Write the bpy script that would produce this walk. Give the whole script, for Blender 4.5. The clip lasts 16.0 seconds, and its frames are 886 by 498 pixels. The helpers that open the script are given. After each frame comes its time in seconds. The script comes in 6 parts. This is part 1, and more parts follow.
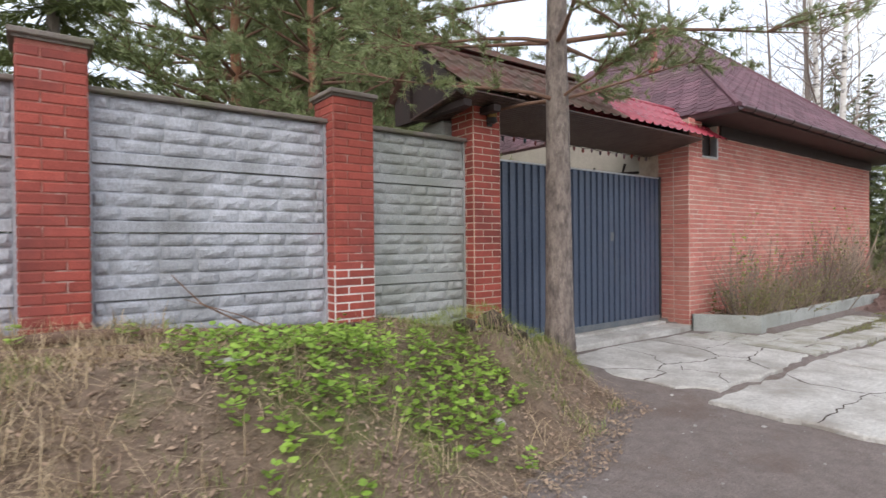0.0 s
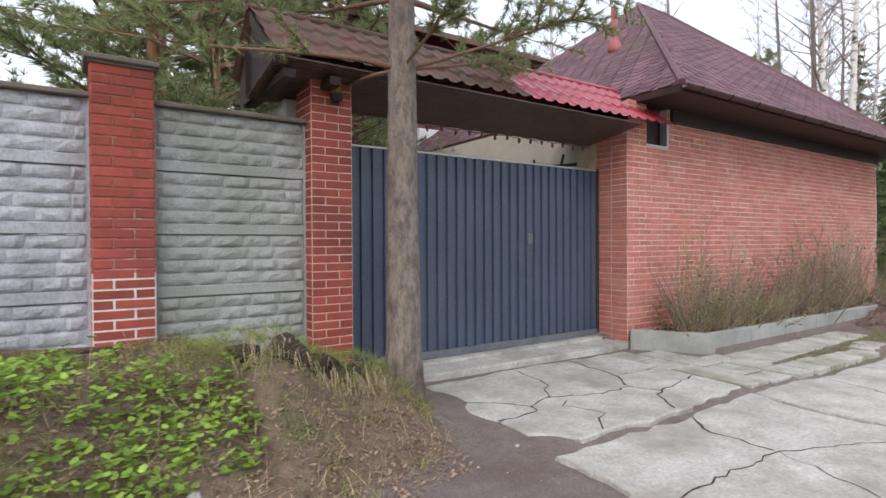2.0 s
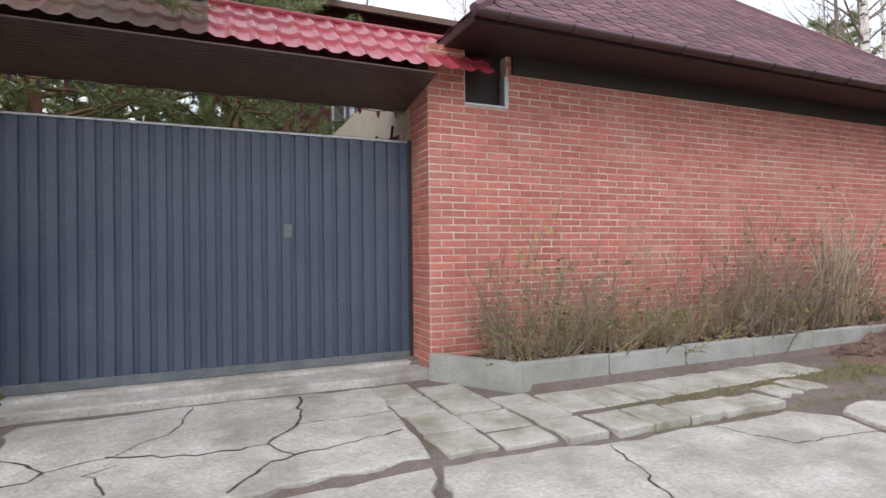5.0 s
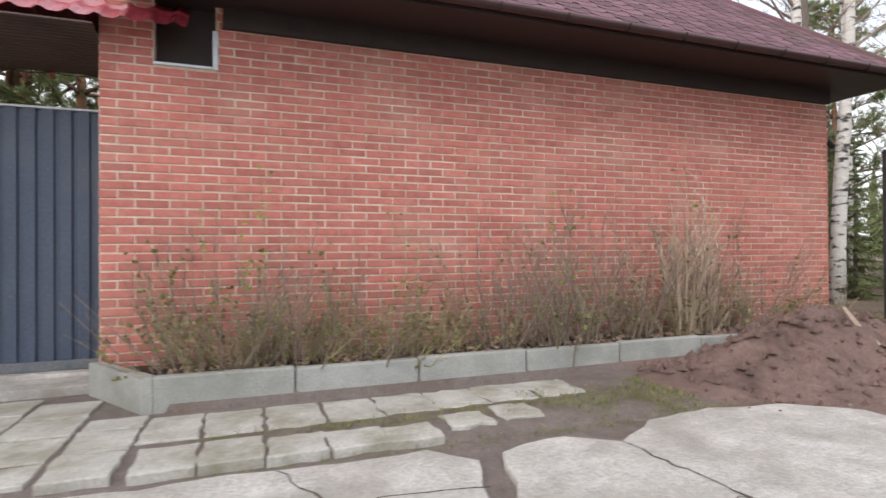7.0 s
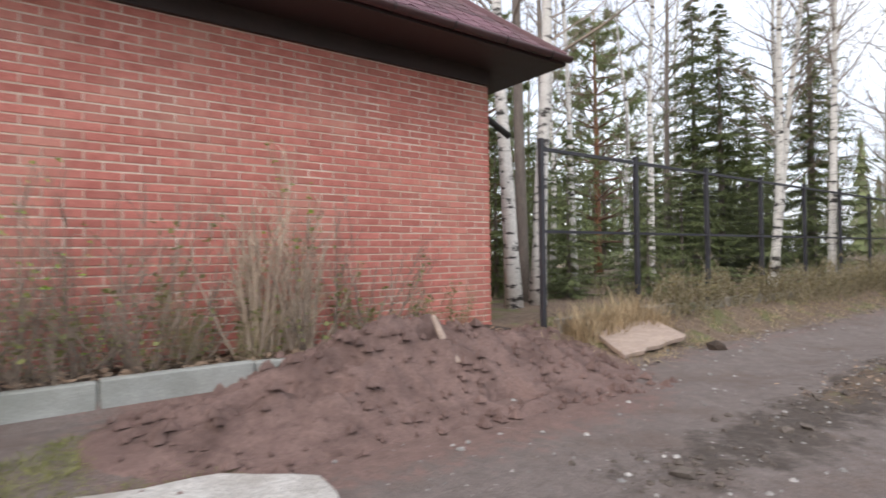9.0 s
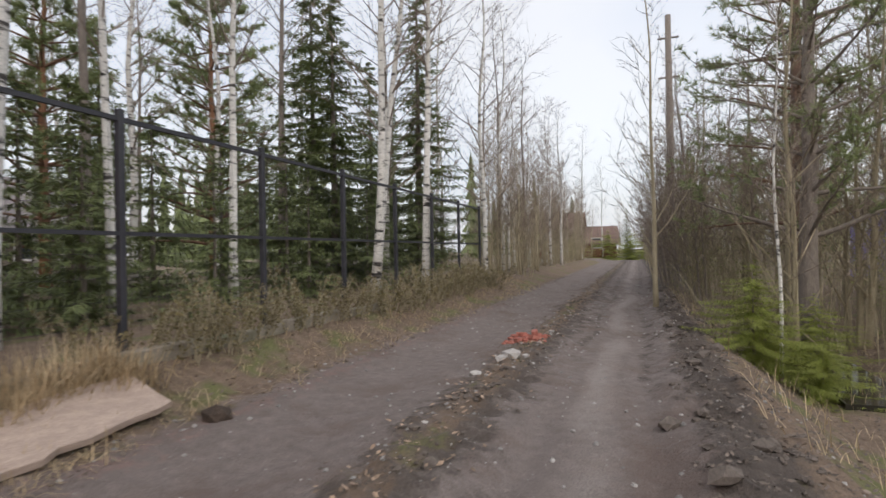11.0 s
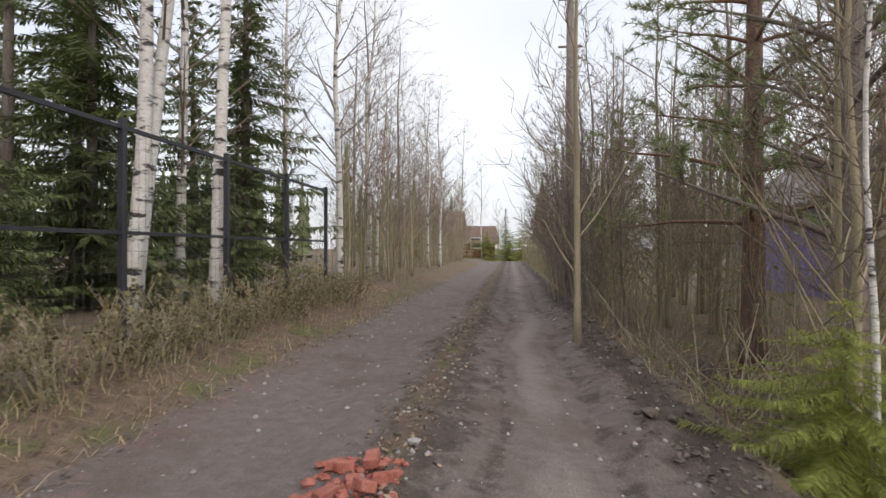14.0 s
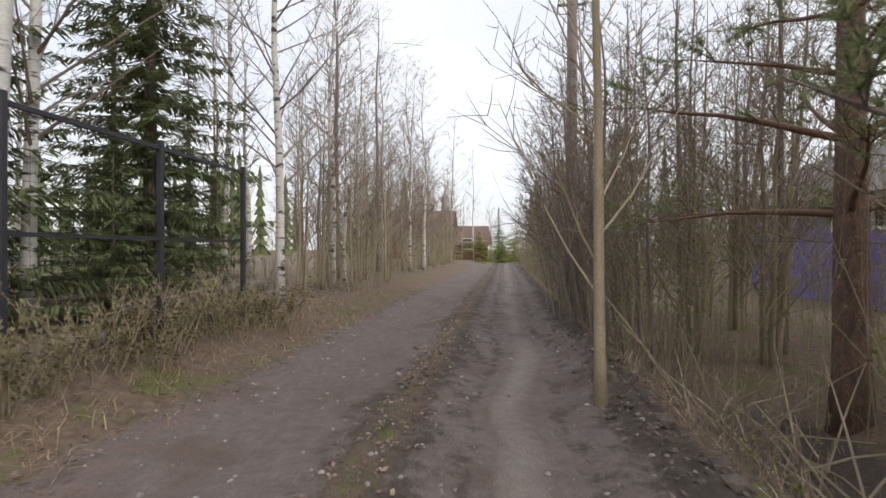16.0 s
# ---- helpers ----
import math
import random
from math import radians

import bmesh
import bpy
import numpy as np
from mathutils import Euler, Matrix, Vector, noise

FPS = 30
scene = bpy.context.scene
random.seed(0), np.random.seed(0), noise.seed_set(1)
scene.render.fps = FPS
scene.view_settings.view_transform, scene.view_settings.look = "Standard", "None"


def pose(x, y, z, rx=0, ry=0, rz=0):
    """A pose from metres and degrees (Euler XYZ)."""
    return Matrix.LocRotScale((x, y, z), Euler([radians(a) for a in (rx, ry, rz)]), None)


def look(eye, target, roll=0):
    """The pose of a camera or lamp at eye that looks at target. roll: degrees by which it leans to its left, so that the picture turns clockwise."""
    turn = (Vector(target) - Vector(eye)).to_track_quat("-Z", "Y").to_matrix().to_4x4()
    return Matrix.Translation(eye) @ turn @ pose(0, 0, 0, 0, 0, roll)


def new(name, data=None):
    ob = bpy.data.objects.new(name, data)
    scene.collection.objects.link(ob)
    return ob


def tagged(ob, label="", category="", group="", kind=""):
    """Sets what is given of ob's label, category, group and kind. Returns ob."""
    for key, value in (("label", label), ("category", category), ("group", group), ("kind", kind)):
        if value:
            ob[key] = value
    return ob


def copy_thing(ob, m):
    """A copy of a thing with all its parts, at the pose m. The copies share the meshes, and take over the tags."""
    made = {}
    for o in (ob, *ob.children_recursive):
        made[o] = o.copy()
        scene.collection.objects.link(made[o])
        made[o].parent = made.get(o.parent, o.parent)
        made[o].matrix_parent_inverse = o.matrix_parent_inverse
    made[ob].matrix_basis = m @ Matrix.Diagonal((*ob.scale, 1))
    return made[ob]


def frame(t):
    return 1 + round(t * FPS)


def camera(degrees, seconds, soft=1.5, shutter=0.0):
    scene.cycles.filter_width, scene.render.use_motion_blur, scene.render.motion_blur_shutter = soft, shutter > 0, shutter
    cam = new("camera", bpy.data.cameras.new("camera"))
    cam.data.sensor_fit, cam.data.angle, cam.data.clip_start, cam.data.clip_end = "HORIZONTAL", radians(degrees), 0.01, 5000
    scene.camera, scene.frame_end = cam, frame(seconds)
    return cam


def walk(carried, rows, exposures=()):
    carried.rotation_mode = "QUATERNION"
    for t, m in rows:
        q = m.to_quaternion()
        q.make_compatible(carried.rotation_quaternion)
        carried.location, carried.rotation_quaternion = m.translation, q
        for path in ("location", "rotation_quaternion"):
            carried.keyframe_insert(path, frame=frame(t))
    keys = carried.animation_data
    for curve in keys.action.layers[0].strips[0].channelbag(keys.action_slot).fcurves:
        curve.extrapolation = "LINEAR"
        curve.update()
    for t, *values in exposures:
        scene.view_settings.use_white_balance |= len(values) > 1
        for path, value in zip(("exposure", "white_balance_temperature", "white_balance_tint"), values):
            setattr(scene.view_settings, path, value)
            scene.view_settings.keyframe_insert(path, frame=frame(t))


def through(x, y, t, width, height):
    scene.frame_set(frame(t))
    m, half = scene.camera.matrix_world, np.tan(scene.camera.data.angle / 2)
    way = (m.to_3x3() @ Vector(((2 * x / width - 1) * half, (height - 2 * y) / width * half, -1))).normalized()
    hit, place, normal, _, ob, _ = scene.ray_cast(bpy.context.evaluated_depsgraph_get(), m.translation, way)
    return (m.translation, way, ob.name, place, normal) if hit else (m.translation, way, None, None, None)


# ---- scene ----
cam = camera(78.4, 16.0, shutter=0.3)
PATH = [
    (0.0, 0.000, 0.000, 1.450, 89.50, 0.60, -37.00),
    (0.5, 0.466, -0.118, 1.493, 89.50, 0.60, -37.90),
    (1.0, 0.972, -0.160, 1.479, 89.40, 0.50, -37.80),
    (1.5, 1.550, -0.201, 1.479, 89.50, 0.50, -36.40),
    (2.0, 2.076, -0.168, 1.479, 89.40, 0.30, -34.00),
    (2.5, 2.674, -0.135, 1.507, 89.40, 0.40, -32.70),
    (3.0, 3.297, -0.139, 1.507, 89.40, 0.30, -31.60),
    (3.5, 3.955, -0.241, 1.479, 89.60, 0.50, -30.80),
    (6.0, 7.660, -0.669, 1.236, 90.50, 0.50, -19.50),
    (6.5, 8.458, -0.751, 1.207, 90.60, 0.50, -19.10),
    (7.0, 9.236, -0.693, 1.193, 90.40, 0.40, -20.10),
    (7.5, 9.948, -0.675, 1.193, 90.70, 0.50, -23.40),
    (8.0, 10.741, -0.574, 1.150, 90.70, 0.60, -25.00),
    (8.5, 11.522, -0.607, 1.150, 90.70, 0.60, -29.60),
    (9.0, 12.314, -0.577, 1.107, 90.70, 0.80, -36.10),
    (9.5, 13.126, -0.545, 1.092, 90.70, 0.90, -46.00),
    (10.0, 13.919, -0.443, 1.135, 90.60, 1.20, -56.00),
    (12.5, 17.799, 0.121, 1.186, 90.00, 0.00, -79.51),
    (13.0, 18.530, 0.264, 1.202, 89.90, -0.10, -80.41),
    (13.5, 19.224, 0.295, 1.207, 90.10, -0.10, -81.61),
    (14.0, 19.932, 0.334, 1.229, 90.00, -0.10, -82.91),
    (14.5, 20.608, 0.262, 1.224, 90.20, 0.00, -83.71),
    (15.0, 21.355, 0.249, 1.234, 90.10, 0.10, -83.71),
    (15.5, 22.106, 0.186, 1.251, 90.10, 0.00, -83.61),
    (16.0, 22.854, 0.217, 1.256, 90.10, 0.00, -83.51),
]
walk(cam, [(t, pose(*p)) for t, *p in PATH], exposures=[(0.0, 0.16, 6280, 10), (4.0, 0.16, 6300, 10), (6.2, 0.16, 6480, 10), (8.0, 0.16, 6480, 10), (8.8, 0.16, 6350, 10), (9.5, -0.06, 6400, 10), (10.2, -0.40, 6450, 10), (12.5, -0.26, 6540, 10), (16.0, -0.24, 6560, 10)])

# ---- sky and light: bright overcast ----
SUN_ELEV, SUN_AZ = 38.0, 250.0
world = bpy.data.worlds.new("overcast_sky")
scene.world = world
world.use_nodes = True
wn, wl = world.node_tree.nodes, world.node_tree.links
wn.clear()
sky = wn.new("ShaderNodeTexSky")
sky.sky_type = "NISHITA"
sky.sun_disc = False
sky.sun_elevation = radians(SUN_ELEV)
sky.sun_rotation = radians(SUN_AZ)
sky.dust_density = 4.0
sky_bg = wn.new("ShaderNodeBackground")
sky_bg.inputs["Strength"].default_value = 0.07
wl.new(sky.outputs["Color"], sky_bg.inputs["Color"])
cloud = wn.new("ShaderNodeTexNoise")
cloud.inputs["Scale"].default_value = 2.4
cloud.inputs["Detail"].default_value = 6
tcw = wn.new("ShaderNodeTexCoord")
wl.new(tcw.outputs["Generated"], cloud.inputs["Vector"])
cr = wn.new("ShaderNodeValToRGB")
cr.color_ramp.elements[0].position, cr.color_ramp.elements[0].color = 0.3, (0.80, 0.84, 0.93, 1)
cr.color_ramp.elements[1].position, cr.color_ramp.elements[1].color = 0.62, (1.0, 0.985, 0.98, 1)
wl.new(cloud.outputs["Fac"], cr.inputs["Fac"])
cloud_bg = wn.new("ShaderNodeBackground")
cloud_bg.inputs["Strength"].default_value = 1.06
wl.new(cr.outputs["Color"], cloud_bg.inputs["Color"])
add = wn.new("ShaderNodeAddShader")
wl.new(sky_bg.outputs[0], add.inputs[0])
wl.new(cloud_bg.outputs[0], add.inputs[1])
wout = wn.new("ShaderNodeOutputWorld")
wl.new(add.outputs[0], wout.inputs["Surface"])

sun = new("sun", bpy.data.lights.new("sun", "SUN"))
sun.data.energy, sun.data.angle, sun.data.color = 0.9, radians(25), (1.0, 0.95, 0.9)
sun.matrix_world = look((0, 0, 0), (0.35, 0.75, -0.85))


# ---- materials ----
def mat(name, c1, c2, scale=4.0, rough=0.85, bump=0.3, fine=60.0, stretch=(1, 1, 1), c3=None, s3=0.6, cover=0.55, metal=0.0, rnd="", spread=0.25, dist=0.01, soft3=0.12):
    """Two-scale noise material: c1-c2 grain, c3 in large patches; rnd 'object' or 'island' varies the value piece by piece."""
    m = bpy.data.materials.new(name)
    m.use_nodes = True
    n, l = m.node_tree.nodes, m.node_tree.links
    b = n["Principled BSDF"]
    b.inputs["Roughness"].default_value = rough
    b.inputs["Metallic"].default_value = metal
    tc = n.new("ShaderNodeNewGeometry")
    mp = n.new("ShaderNodeMapping")
    mp.inputs["Scale"].default_value = stretch
    l.new(tc.outputs["Position"], mp.inputs["Vector"])

    def noisy(s, detail=5):
        t = n.new("ShaderNodeTexNoise")
        t.inputs["Scale"].default_value = s
        t.inputs["Detail"].default_value = detail
        t.inputs["Roughness"].default_value = 0.65
        l.new(mp.outputs[0], t.inputs["Vector"])
        return t

    def ramp(sock, lo, hi):
        r = n.new("ShaderNodeMapRange")
        r.inputs["From Min"].default_value, r.inputs["From Max"].default_value = lo, hi
        l.new(sock, r.inputs["Value"])
        return r.outputs[0]

    def mixc(fac, a, bb, mode="MIX"):
        x = n.new("ShaderNodeMix")
        x.data_type, x.blend_type = "RGBA", mode
        for sock, v in ((x.inputs[0], fac), (x.inputs[6], a), (x.inputs[7], bb)):
            if isinstance(v, (tuple, float, int)):
                sock.default_value = (*v, 1) if isinstance(v, tuple) else v
            else:
                l.new(v, sock)
        return x.outputs[2]

    big, small = noisy(scale), noisy(fine, 4)
    col = mixc(ramp(big.outputs["Fac"], 0.35, 0.65), c1, c2)
    g = ramp(small.outputs["Fac"], 0.25, 0.75)
    grain = n.new("ShaderNodeMapRange")
    grain.inputs["To Min"].default_value, grain.inputs["To Max"].default_value = 0.72, 1.25
    l.new(g, grain.inputs["Value"])
    gc = n.new("ShaderNodeCombineColor")
    for k in range(3):
        l.new(grain.outputs[0], gc.inputs[k])
    col = mixc(1.0, col, gc.outputs[0], "MULTIPLY")
    if c3:
        patch = noisy(s3, 7)
        col = mixc(ramp(patch.outputs["Fac"], cover - soft3, cover + soft3), col, c3)
    if rnd:
        src = n.new("ShaderNodeObjectInfo").outputs["Random"] if rnd == "object" else tc.outputs["Random Per Island"]
        v = n.new("ShaderNodeMapRange")
        v.inputs["To Min"].default_value, v.inputs["To Max"].default_value = 1 - spread, 1 + spread
        l.new(src, v.inputs["Value"])
        hs = n.new("ShaderNodeHueSaturation")
        l.new(v.outputs[0], hs.inputs["Value"])
        l.new(col, hs.inputs["Color"])
        col = hs.outputs[0]
    l.new(col, b.inputs["Base Color"])
    if bump:
        bp = n.new("ShaderNodeBump")
        bp.inputs["Strength"].default_value = bump
        bp.inputs["Distance"].default_value = dist
        l.new(small.outputs["Fac"], bp.inputs["Height"])
        l.new(bp.outputs[0], b.inputs["Normal"])
    rr = n.new("ShaderNodeMapRange")
    rr.inputs["To Min"].default_value, rr.inputs["To Max"].default_value = max(rough - 0.12, 0.05), min(rough + 0.1, 1)
    l.new(big.outputs["Fac"], rr.inputs["Value"])
    l.new(rr.outputs[0], b.inputs["Roughness"])
    return m


def leafy(m, through=0.35):
    """Lets some light through thin leaves."""
    n, l = m.node_tree.nodes, m.node_tree.links
    b, out = n["Principled BSDF"], n["Material Output"]
    t = n.new("ShaderNodeBsdfTranslucent")
    l.new(b.inputs["Base Color"].links[0].from_socket, t.inputs["Color"])
    mx = n.new("ShaderNodeMixShader")
    mx.inputs[0].default_value = through
    l.new(b.outputs[0], mx.inputs[1])
    l.new(t.outputs[0], mx.inputs[2])
    l.new(mx.outputs[0], out.inputs["Surface"])
    return m


BRICK = dict(scale=9, rough=0.85, bump=0.35, fine=90, c3=(0.53, 0.27, 0.215), s3=1.3, cover=0.62)
M_brick = mat("red_brick", (0.43, 0.139, 0.113), (0.54, 0.204, 0.168), rnd="object", spread=0.13, **BRICK)
M_brick_rest = mat("red_brick_run", (0.43, 0.139, 0.113), (0.54, 0.204, 0.168), rnd="island", spread=0.13, **BRICK)
M_pillar = mat("pillar_brick", (0.37, 0.078, 0.056), (0.31, 0.064, 0.048), scale=11, rough=0.8, bump=0.3, fine=90, rnd="object", spread=0.2, c3=(0.215, 0.052, 0.044), s3=1.7, cover=0.54)
M_mortar = mat("mortar", (0.47, 0.345, 0.275), (0.60, 0.475, 0.385), scale=7, fine=120, bump=0.5, c3=(0.76, 0.67, 0.58), s3=2.3, cover=0.60)
M_mortar_red = mat("red_washed_mortar", (0.30, 0.105, 0.08), (0.26, 0.085, 0.066), scale=5, fine=120, bump=0.5, c3=(0.60, 0.50, 0.45), s3=4.0, cover=0.64)
M_mortar_white = mat("white_bloomed_mortar", (0.74, 0.70, 0.67), (0.66, 0.60, 0.56), scale=5, fine=120, bump=0.5, c3=(0.36, 0.16, 0.12), s3=2.6, cover=0.60)
M_panel = mat("weathered_concrete_panel", (0.35, 0.36, 0.395), (0.47, 0.485, 0.535), scale=2.4, rough=0.85, bump=0.55, fine=60, c3=(0.20, 0.205, 0.205), s3=1.5, cover=0.62, stretch=(1, 1, 0.6))
M_panel_grey = mat("grey_concrete_panel", (0.31, 0.325, 0.315), (0.41, 0.425, 0.425), scale=2.6, rough=0.85, bump=0.5, fine=70, c3=(0.27, 0.285, 0.25), s3=1.0, cover=0.58)
M_coping = mat("mossy_coping", (0.15, 0.13, 0.115), (0.22, 0.19, 0.17), scale=6, fine=80, bump=0.5, c3=(0.12, 0.13, 0.07), s3=2.2, cover=0.6)
M_gate = mat("blue_grey_painted_steel", (0.06, 0.080, 0.124), (0.073, 0.095, 0.142), scale=1.5, rough=0.38, bump=0.05, fine=40, c3=(0.09, 0.105, 0.135), s3=1.2, cover=0.68)
M_gate_rim = mat("scuffed_gate_rail", (0.10, 0.12, 0.14), (0.16, 0.17, 0.18), scale=6, rough=0.5, bump=0.1, fine=50)
M_rim_light = mat("galvanised_edge", (0.45, 0.46, 0.48), (0.55, 0.56, 0.58), scale=8, rough=0.4, metal=0.6, bump=0.05)
M_tile_red = mat("red_metal_tile", (0.34, 0.042, 0.066), (0.41, 0.062, 0.088), scale=2, rough=0.25, bump=0.06, fine=30)
M_tile_old = mat("mossy_metal_tile", (0.20, 0.085, 0.07), (0.14, 0.075, 0.06), scale=4, rough=0.7, bump=0.4, fine=40, c3=(0.12, 0.095, 0.07), s3=2.5, cover=0.52)
M_soffit = mat("dark_brown_slats", (0.115, 0.075, 0.064), (0.09, 0.058, 0.05), scale=5, rough=0.5, bump=0.1)
M_dark = mat("dark_brown_timber_and_shade", (0.024, 0.015, 0.014), (0.035, 0.021, 0.02), scale=6, rough=0.6, bump=0.2)
M_shingle = mat("burgundy_shingle", (0.135, 0.066, 0.086), (0.18, 0.095, 0.118), scale=3, rough=0.8, bump=0.5, fine=160, rnd="object", spread=0.3)
M_shingle_rest = mat("burgundy_shingle_run", (0.135, 0.066, 0.086), (0.18, 0.095, 0.118), scale=3, rough=0.8, bump=0.5, fine=160, rnd="island", spread=0.3, c3=(0.13, 0.085, 0.08), s3=0.5, cover=0.6)
M_gutter = mat("brown_gutter_metal", (0.05, 0.024, 0.026), (0.07, 0.034, 0.036), scale=3, rough=0.35, bump=0.05)
M_pinkpipe = mat("red_vent_plastic", (0.33, 0.10, 0.09), (0.38, 0.12, 0.11), scale=5, rough=0.5, bump=0.05)
M_steel = mat("stainless_flue", (0.5, 0.5, 0.5), (0.62, 0.62, 0.62), scale=5, rough=0.35, metal=0.8, bump=0.05)
M_conc = mat("pale_concrete_slab", (0.43, 0.415, 0.39), (0.60, 0.585, 0.56), scale=3.4, rough=0.9, bump=0.9, fine=34, c3=(0.31, 0.285, 0.255), s3=1.5, cover=0.58, dist=0.025)
M_tile = mat("paving_tile", (0.40, 0.39, 0.36), (0.52, 0.51, 0.48), scale=4, rough=0.9, bump=0.7, fine=60, c3=(0.25, 0.24, 0.18), s3=2.6, cover=0.56)
M_kerb = mat("concrete_kerb", (0.31, 0.325, 0.31), (0.40, 0.41, 0.395), scale=3, rough=0.85, bump=0.4, fine=70, c3=(0.24, 0.25, 0.22), s3=1.6, cover=0.6)
M_plinth = mat("mossy_concrete_plinth", (0.24, 0.21, 0.17), (0.32, 0.28, 0.23), scale=3, fine=60, bump=0.6, c3=(0.12, 0.13, 0.07), s3=2.2, cover=0.58)
M_iron = mat("dark_iron_fence", (0.028, 0.03, 0.038), (0.045, 0.045, 0.055), scale=7, rough=0.55, bump=0.1)
M_birch = mat("birch_bark", (0.62, 0.60, 0.57), (0.74, 0.72, 0.69), scale=3, rough=0.8, bump=0.4, fine=30, stretch=(1, 1, 3.2), c3=(0.05, 0.045, 0.042), s3=2.9, cover=0.572, soft3=0.035)
M_bark = mat("grey_bark", (0.20, 0.17, 0.15), (0.28, 0.24, 0.21), scale=9, rough=0.9, bump=0.9, fine=35, stretch=(2, 2, 0.5), dist=0.02)
M_pinebark = mat("pine_bark", (0.25, 0.205, 0.18), (0.34, 0.285, 0.25), scale=14, rough=0.9, bump=1.0, fine=38, stretch=(1.6, 1.6, 0.7), c3=(0.10, 0.08, 0.075), s3=9.0, cover=0.56, dist=0.03)
M_orangebark = mat("orange_pine_bark", (0.26, 0.12, 0.065), (0.32, 0.16, 0.09), scale=8, rough=0.9, bump=0.8, fine=30, stretch=(1.5, 1.5, 0.6), c3=(0.13, 0.09, 0.07), s3=2.0, cover=0.58)
M_redpine = mat("flaky_red_pine_bark", (0.20, 0.13, 0.10), (0.29, 0.18, 0.13), scale=10, rough=0.9, bump=1.0, fine=30, stretch=(1.6, 1.6, 0.6), c3=(0.12, 0.09, 0.08), s3=6.0, cover=0.55, dist=0.03)
M_limb = mat("reddish_limb_bark", (0.17, 0.095, 0.065), (0.22, 0.13, 0.09), scale=8, rough=0.9, bump=0.5, fine=40)
M_twig = mat("brown_twigs", (0.21, 0.165, 0.135), (0.30, 0.245, 0.20), scale=2, rough=0.9, bump=0, rnd="island", spread=0.3)
M_stem = mat("olive_brown_stems", (0.31, 0.265, 0.18), (0.41, 0.355, 0.25), scale=1.5, rough=0.9, bump=0.2, rnd="island", spread=0.35)
M_olive = mat("olive_twigs", (0.26, 0.215, 0.13), (0.36, 0.30, 0.19), scale=2, rough=0.9, bump=0, rnd="island", spread=0.35)
M_pale = mat("pale_dry_stems", (0.40, 0.31, 0.24), (0.52, 0.42, 0.33), scale=3, rough=0.9, bump=0, rnd="island", spread=0.3)
M_needle = leafy(mat("pine_needles", (0.23, 0.28, 0.125), (0.31, 0.36, 0.17), scale=2, rough=0.6, bump=0, rnd="island", spread=0.35), 0.3)
M_spruce = leafy(mat("spruce_needles", (0.145, 0.18, 0.07), (0.215, 0.25, 0.105), scale=1.2, rough=0.6, bump=0, rnd="island", spread=0.35), 0.25)
M_young = leafy(mat("fresh_green_needles", (0.25, 0.29, 0.06), (0.34, 0.37, 0.10), scale=3, rough=0.6, bump=0, rnd="island", spread=0.35), 0.4)
M_leaf = leafy(mat("fresh_green_leaves", (0.23, 0.38, 0.055), (0.33, 0.48, 0.085), scale=3, rough=0.5, bump=0, rnd="island", spread=0.35), 0.35)
M_bud = leafy(mat("budding_leaves", (0.20, 0.22, 0.075), (0.28, 0.285, 0.11), scale=3, rough=0.6, bump=0, rnd="island", spread=0.35), 0.35)
M_grass = leafy(mat("green_grass", (0.22, 0.30, 0.07), (0.33, 0.36, 0.12), scale=3, rough=0.6, bump=0, rnd="island", spread=0.35), 0.3)
M_straw = leafy(mat("dry_grass", (0.40, 0.30, 0.18), (0.55, 0.44, 0.29), scale=3, rough=0.8, bump=0, rnd="island", spread=0.3), 0.25)
M_litter = mat("dead_leaves", (0.24, 0.165, 0.115), (0.36, 0.265, 0.19), scale=6, rough=0.85, bump=0, rnd="island", spread=0.4)
M_wither = leafy(mat("withered_olive_leaves", (0.15, 0.135, 0.06), (0.23, 0.19, 0.10), scale=5, rough=0.8, bump=0, rnd="island", spread=0.4), 0.25)
M_moss = leafy(mat("olive_moss_and_grass", (0.18, 0.20, 0.065), (0.28, 0.28, 0.11), scale=5, rough=0.8, bump=0, rnd="island", spread=0.35), 0.25)
M_damp = mat("damp_dead_leaves", (0.105, 0.082, 0.066), (0.18, 0.143, 0.118), scale=6, rough=0.85, bump=0, rnd="island", spread=0.45)
M_sod = mat("dark_sod", (0.045, 0.032, 0.025), (0.085, 0.06, 0.045), scale=9, rough=1.0, bump=1.0, fine=40, dist=0.03)
M_dirt = mat("reddish_sandy_soil", (0.185, 0.12, 0.106), (0.25, 0.166, 0.146), scale=3, rough=1.0, bump=0.8, fine=50, c3=(0.10, 0.062, 0.054), s3=2.6, cover=0.58, dist=0.03)
M_mud = mat("churned_mud", (0.10, 0.082, 0.07), (0.15, 0.125, 0.108), scale=9, rough=1.0, bump=0.8, fine=50)
M_stone = mat("grey_rubble_stone", (0.25, 0.235, 0.225), (0.38, 0.365, 0.35), scale=8, rough=0.9, bump=0.4, rnd="island", spread=0.35)
M_redstone = mat("broken_red_brick", (0.33, 0.10, 0.075), (0.43, 0.18, 0.14), scale=12, rough=0.9, bump=0.4, rnd="object", spread=0.25)
M_wood = mat("weathered_board", (0.36, 0.28, 0.235), (0.47, 0.37, 0.31), scale=6, rough=0.85, bump=0.4, stretch=(1, 1, 6))
M_rot = mat("rotten_timber", (0.12, 0.075, 0.055), (0.19, 0.12, 0.085), scale=6, rough=0.9, bump=0.8)
M_white = mat("white_window_plastic", (0.74, 0.75, 0.77), (0.80, 0.80, 0.82), scale=5, rough=0.4, bump=0)
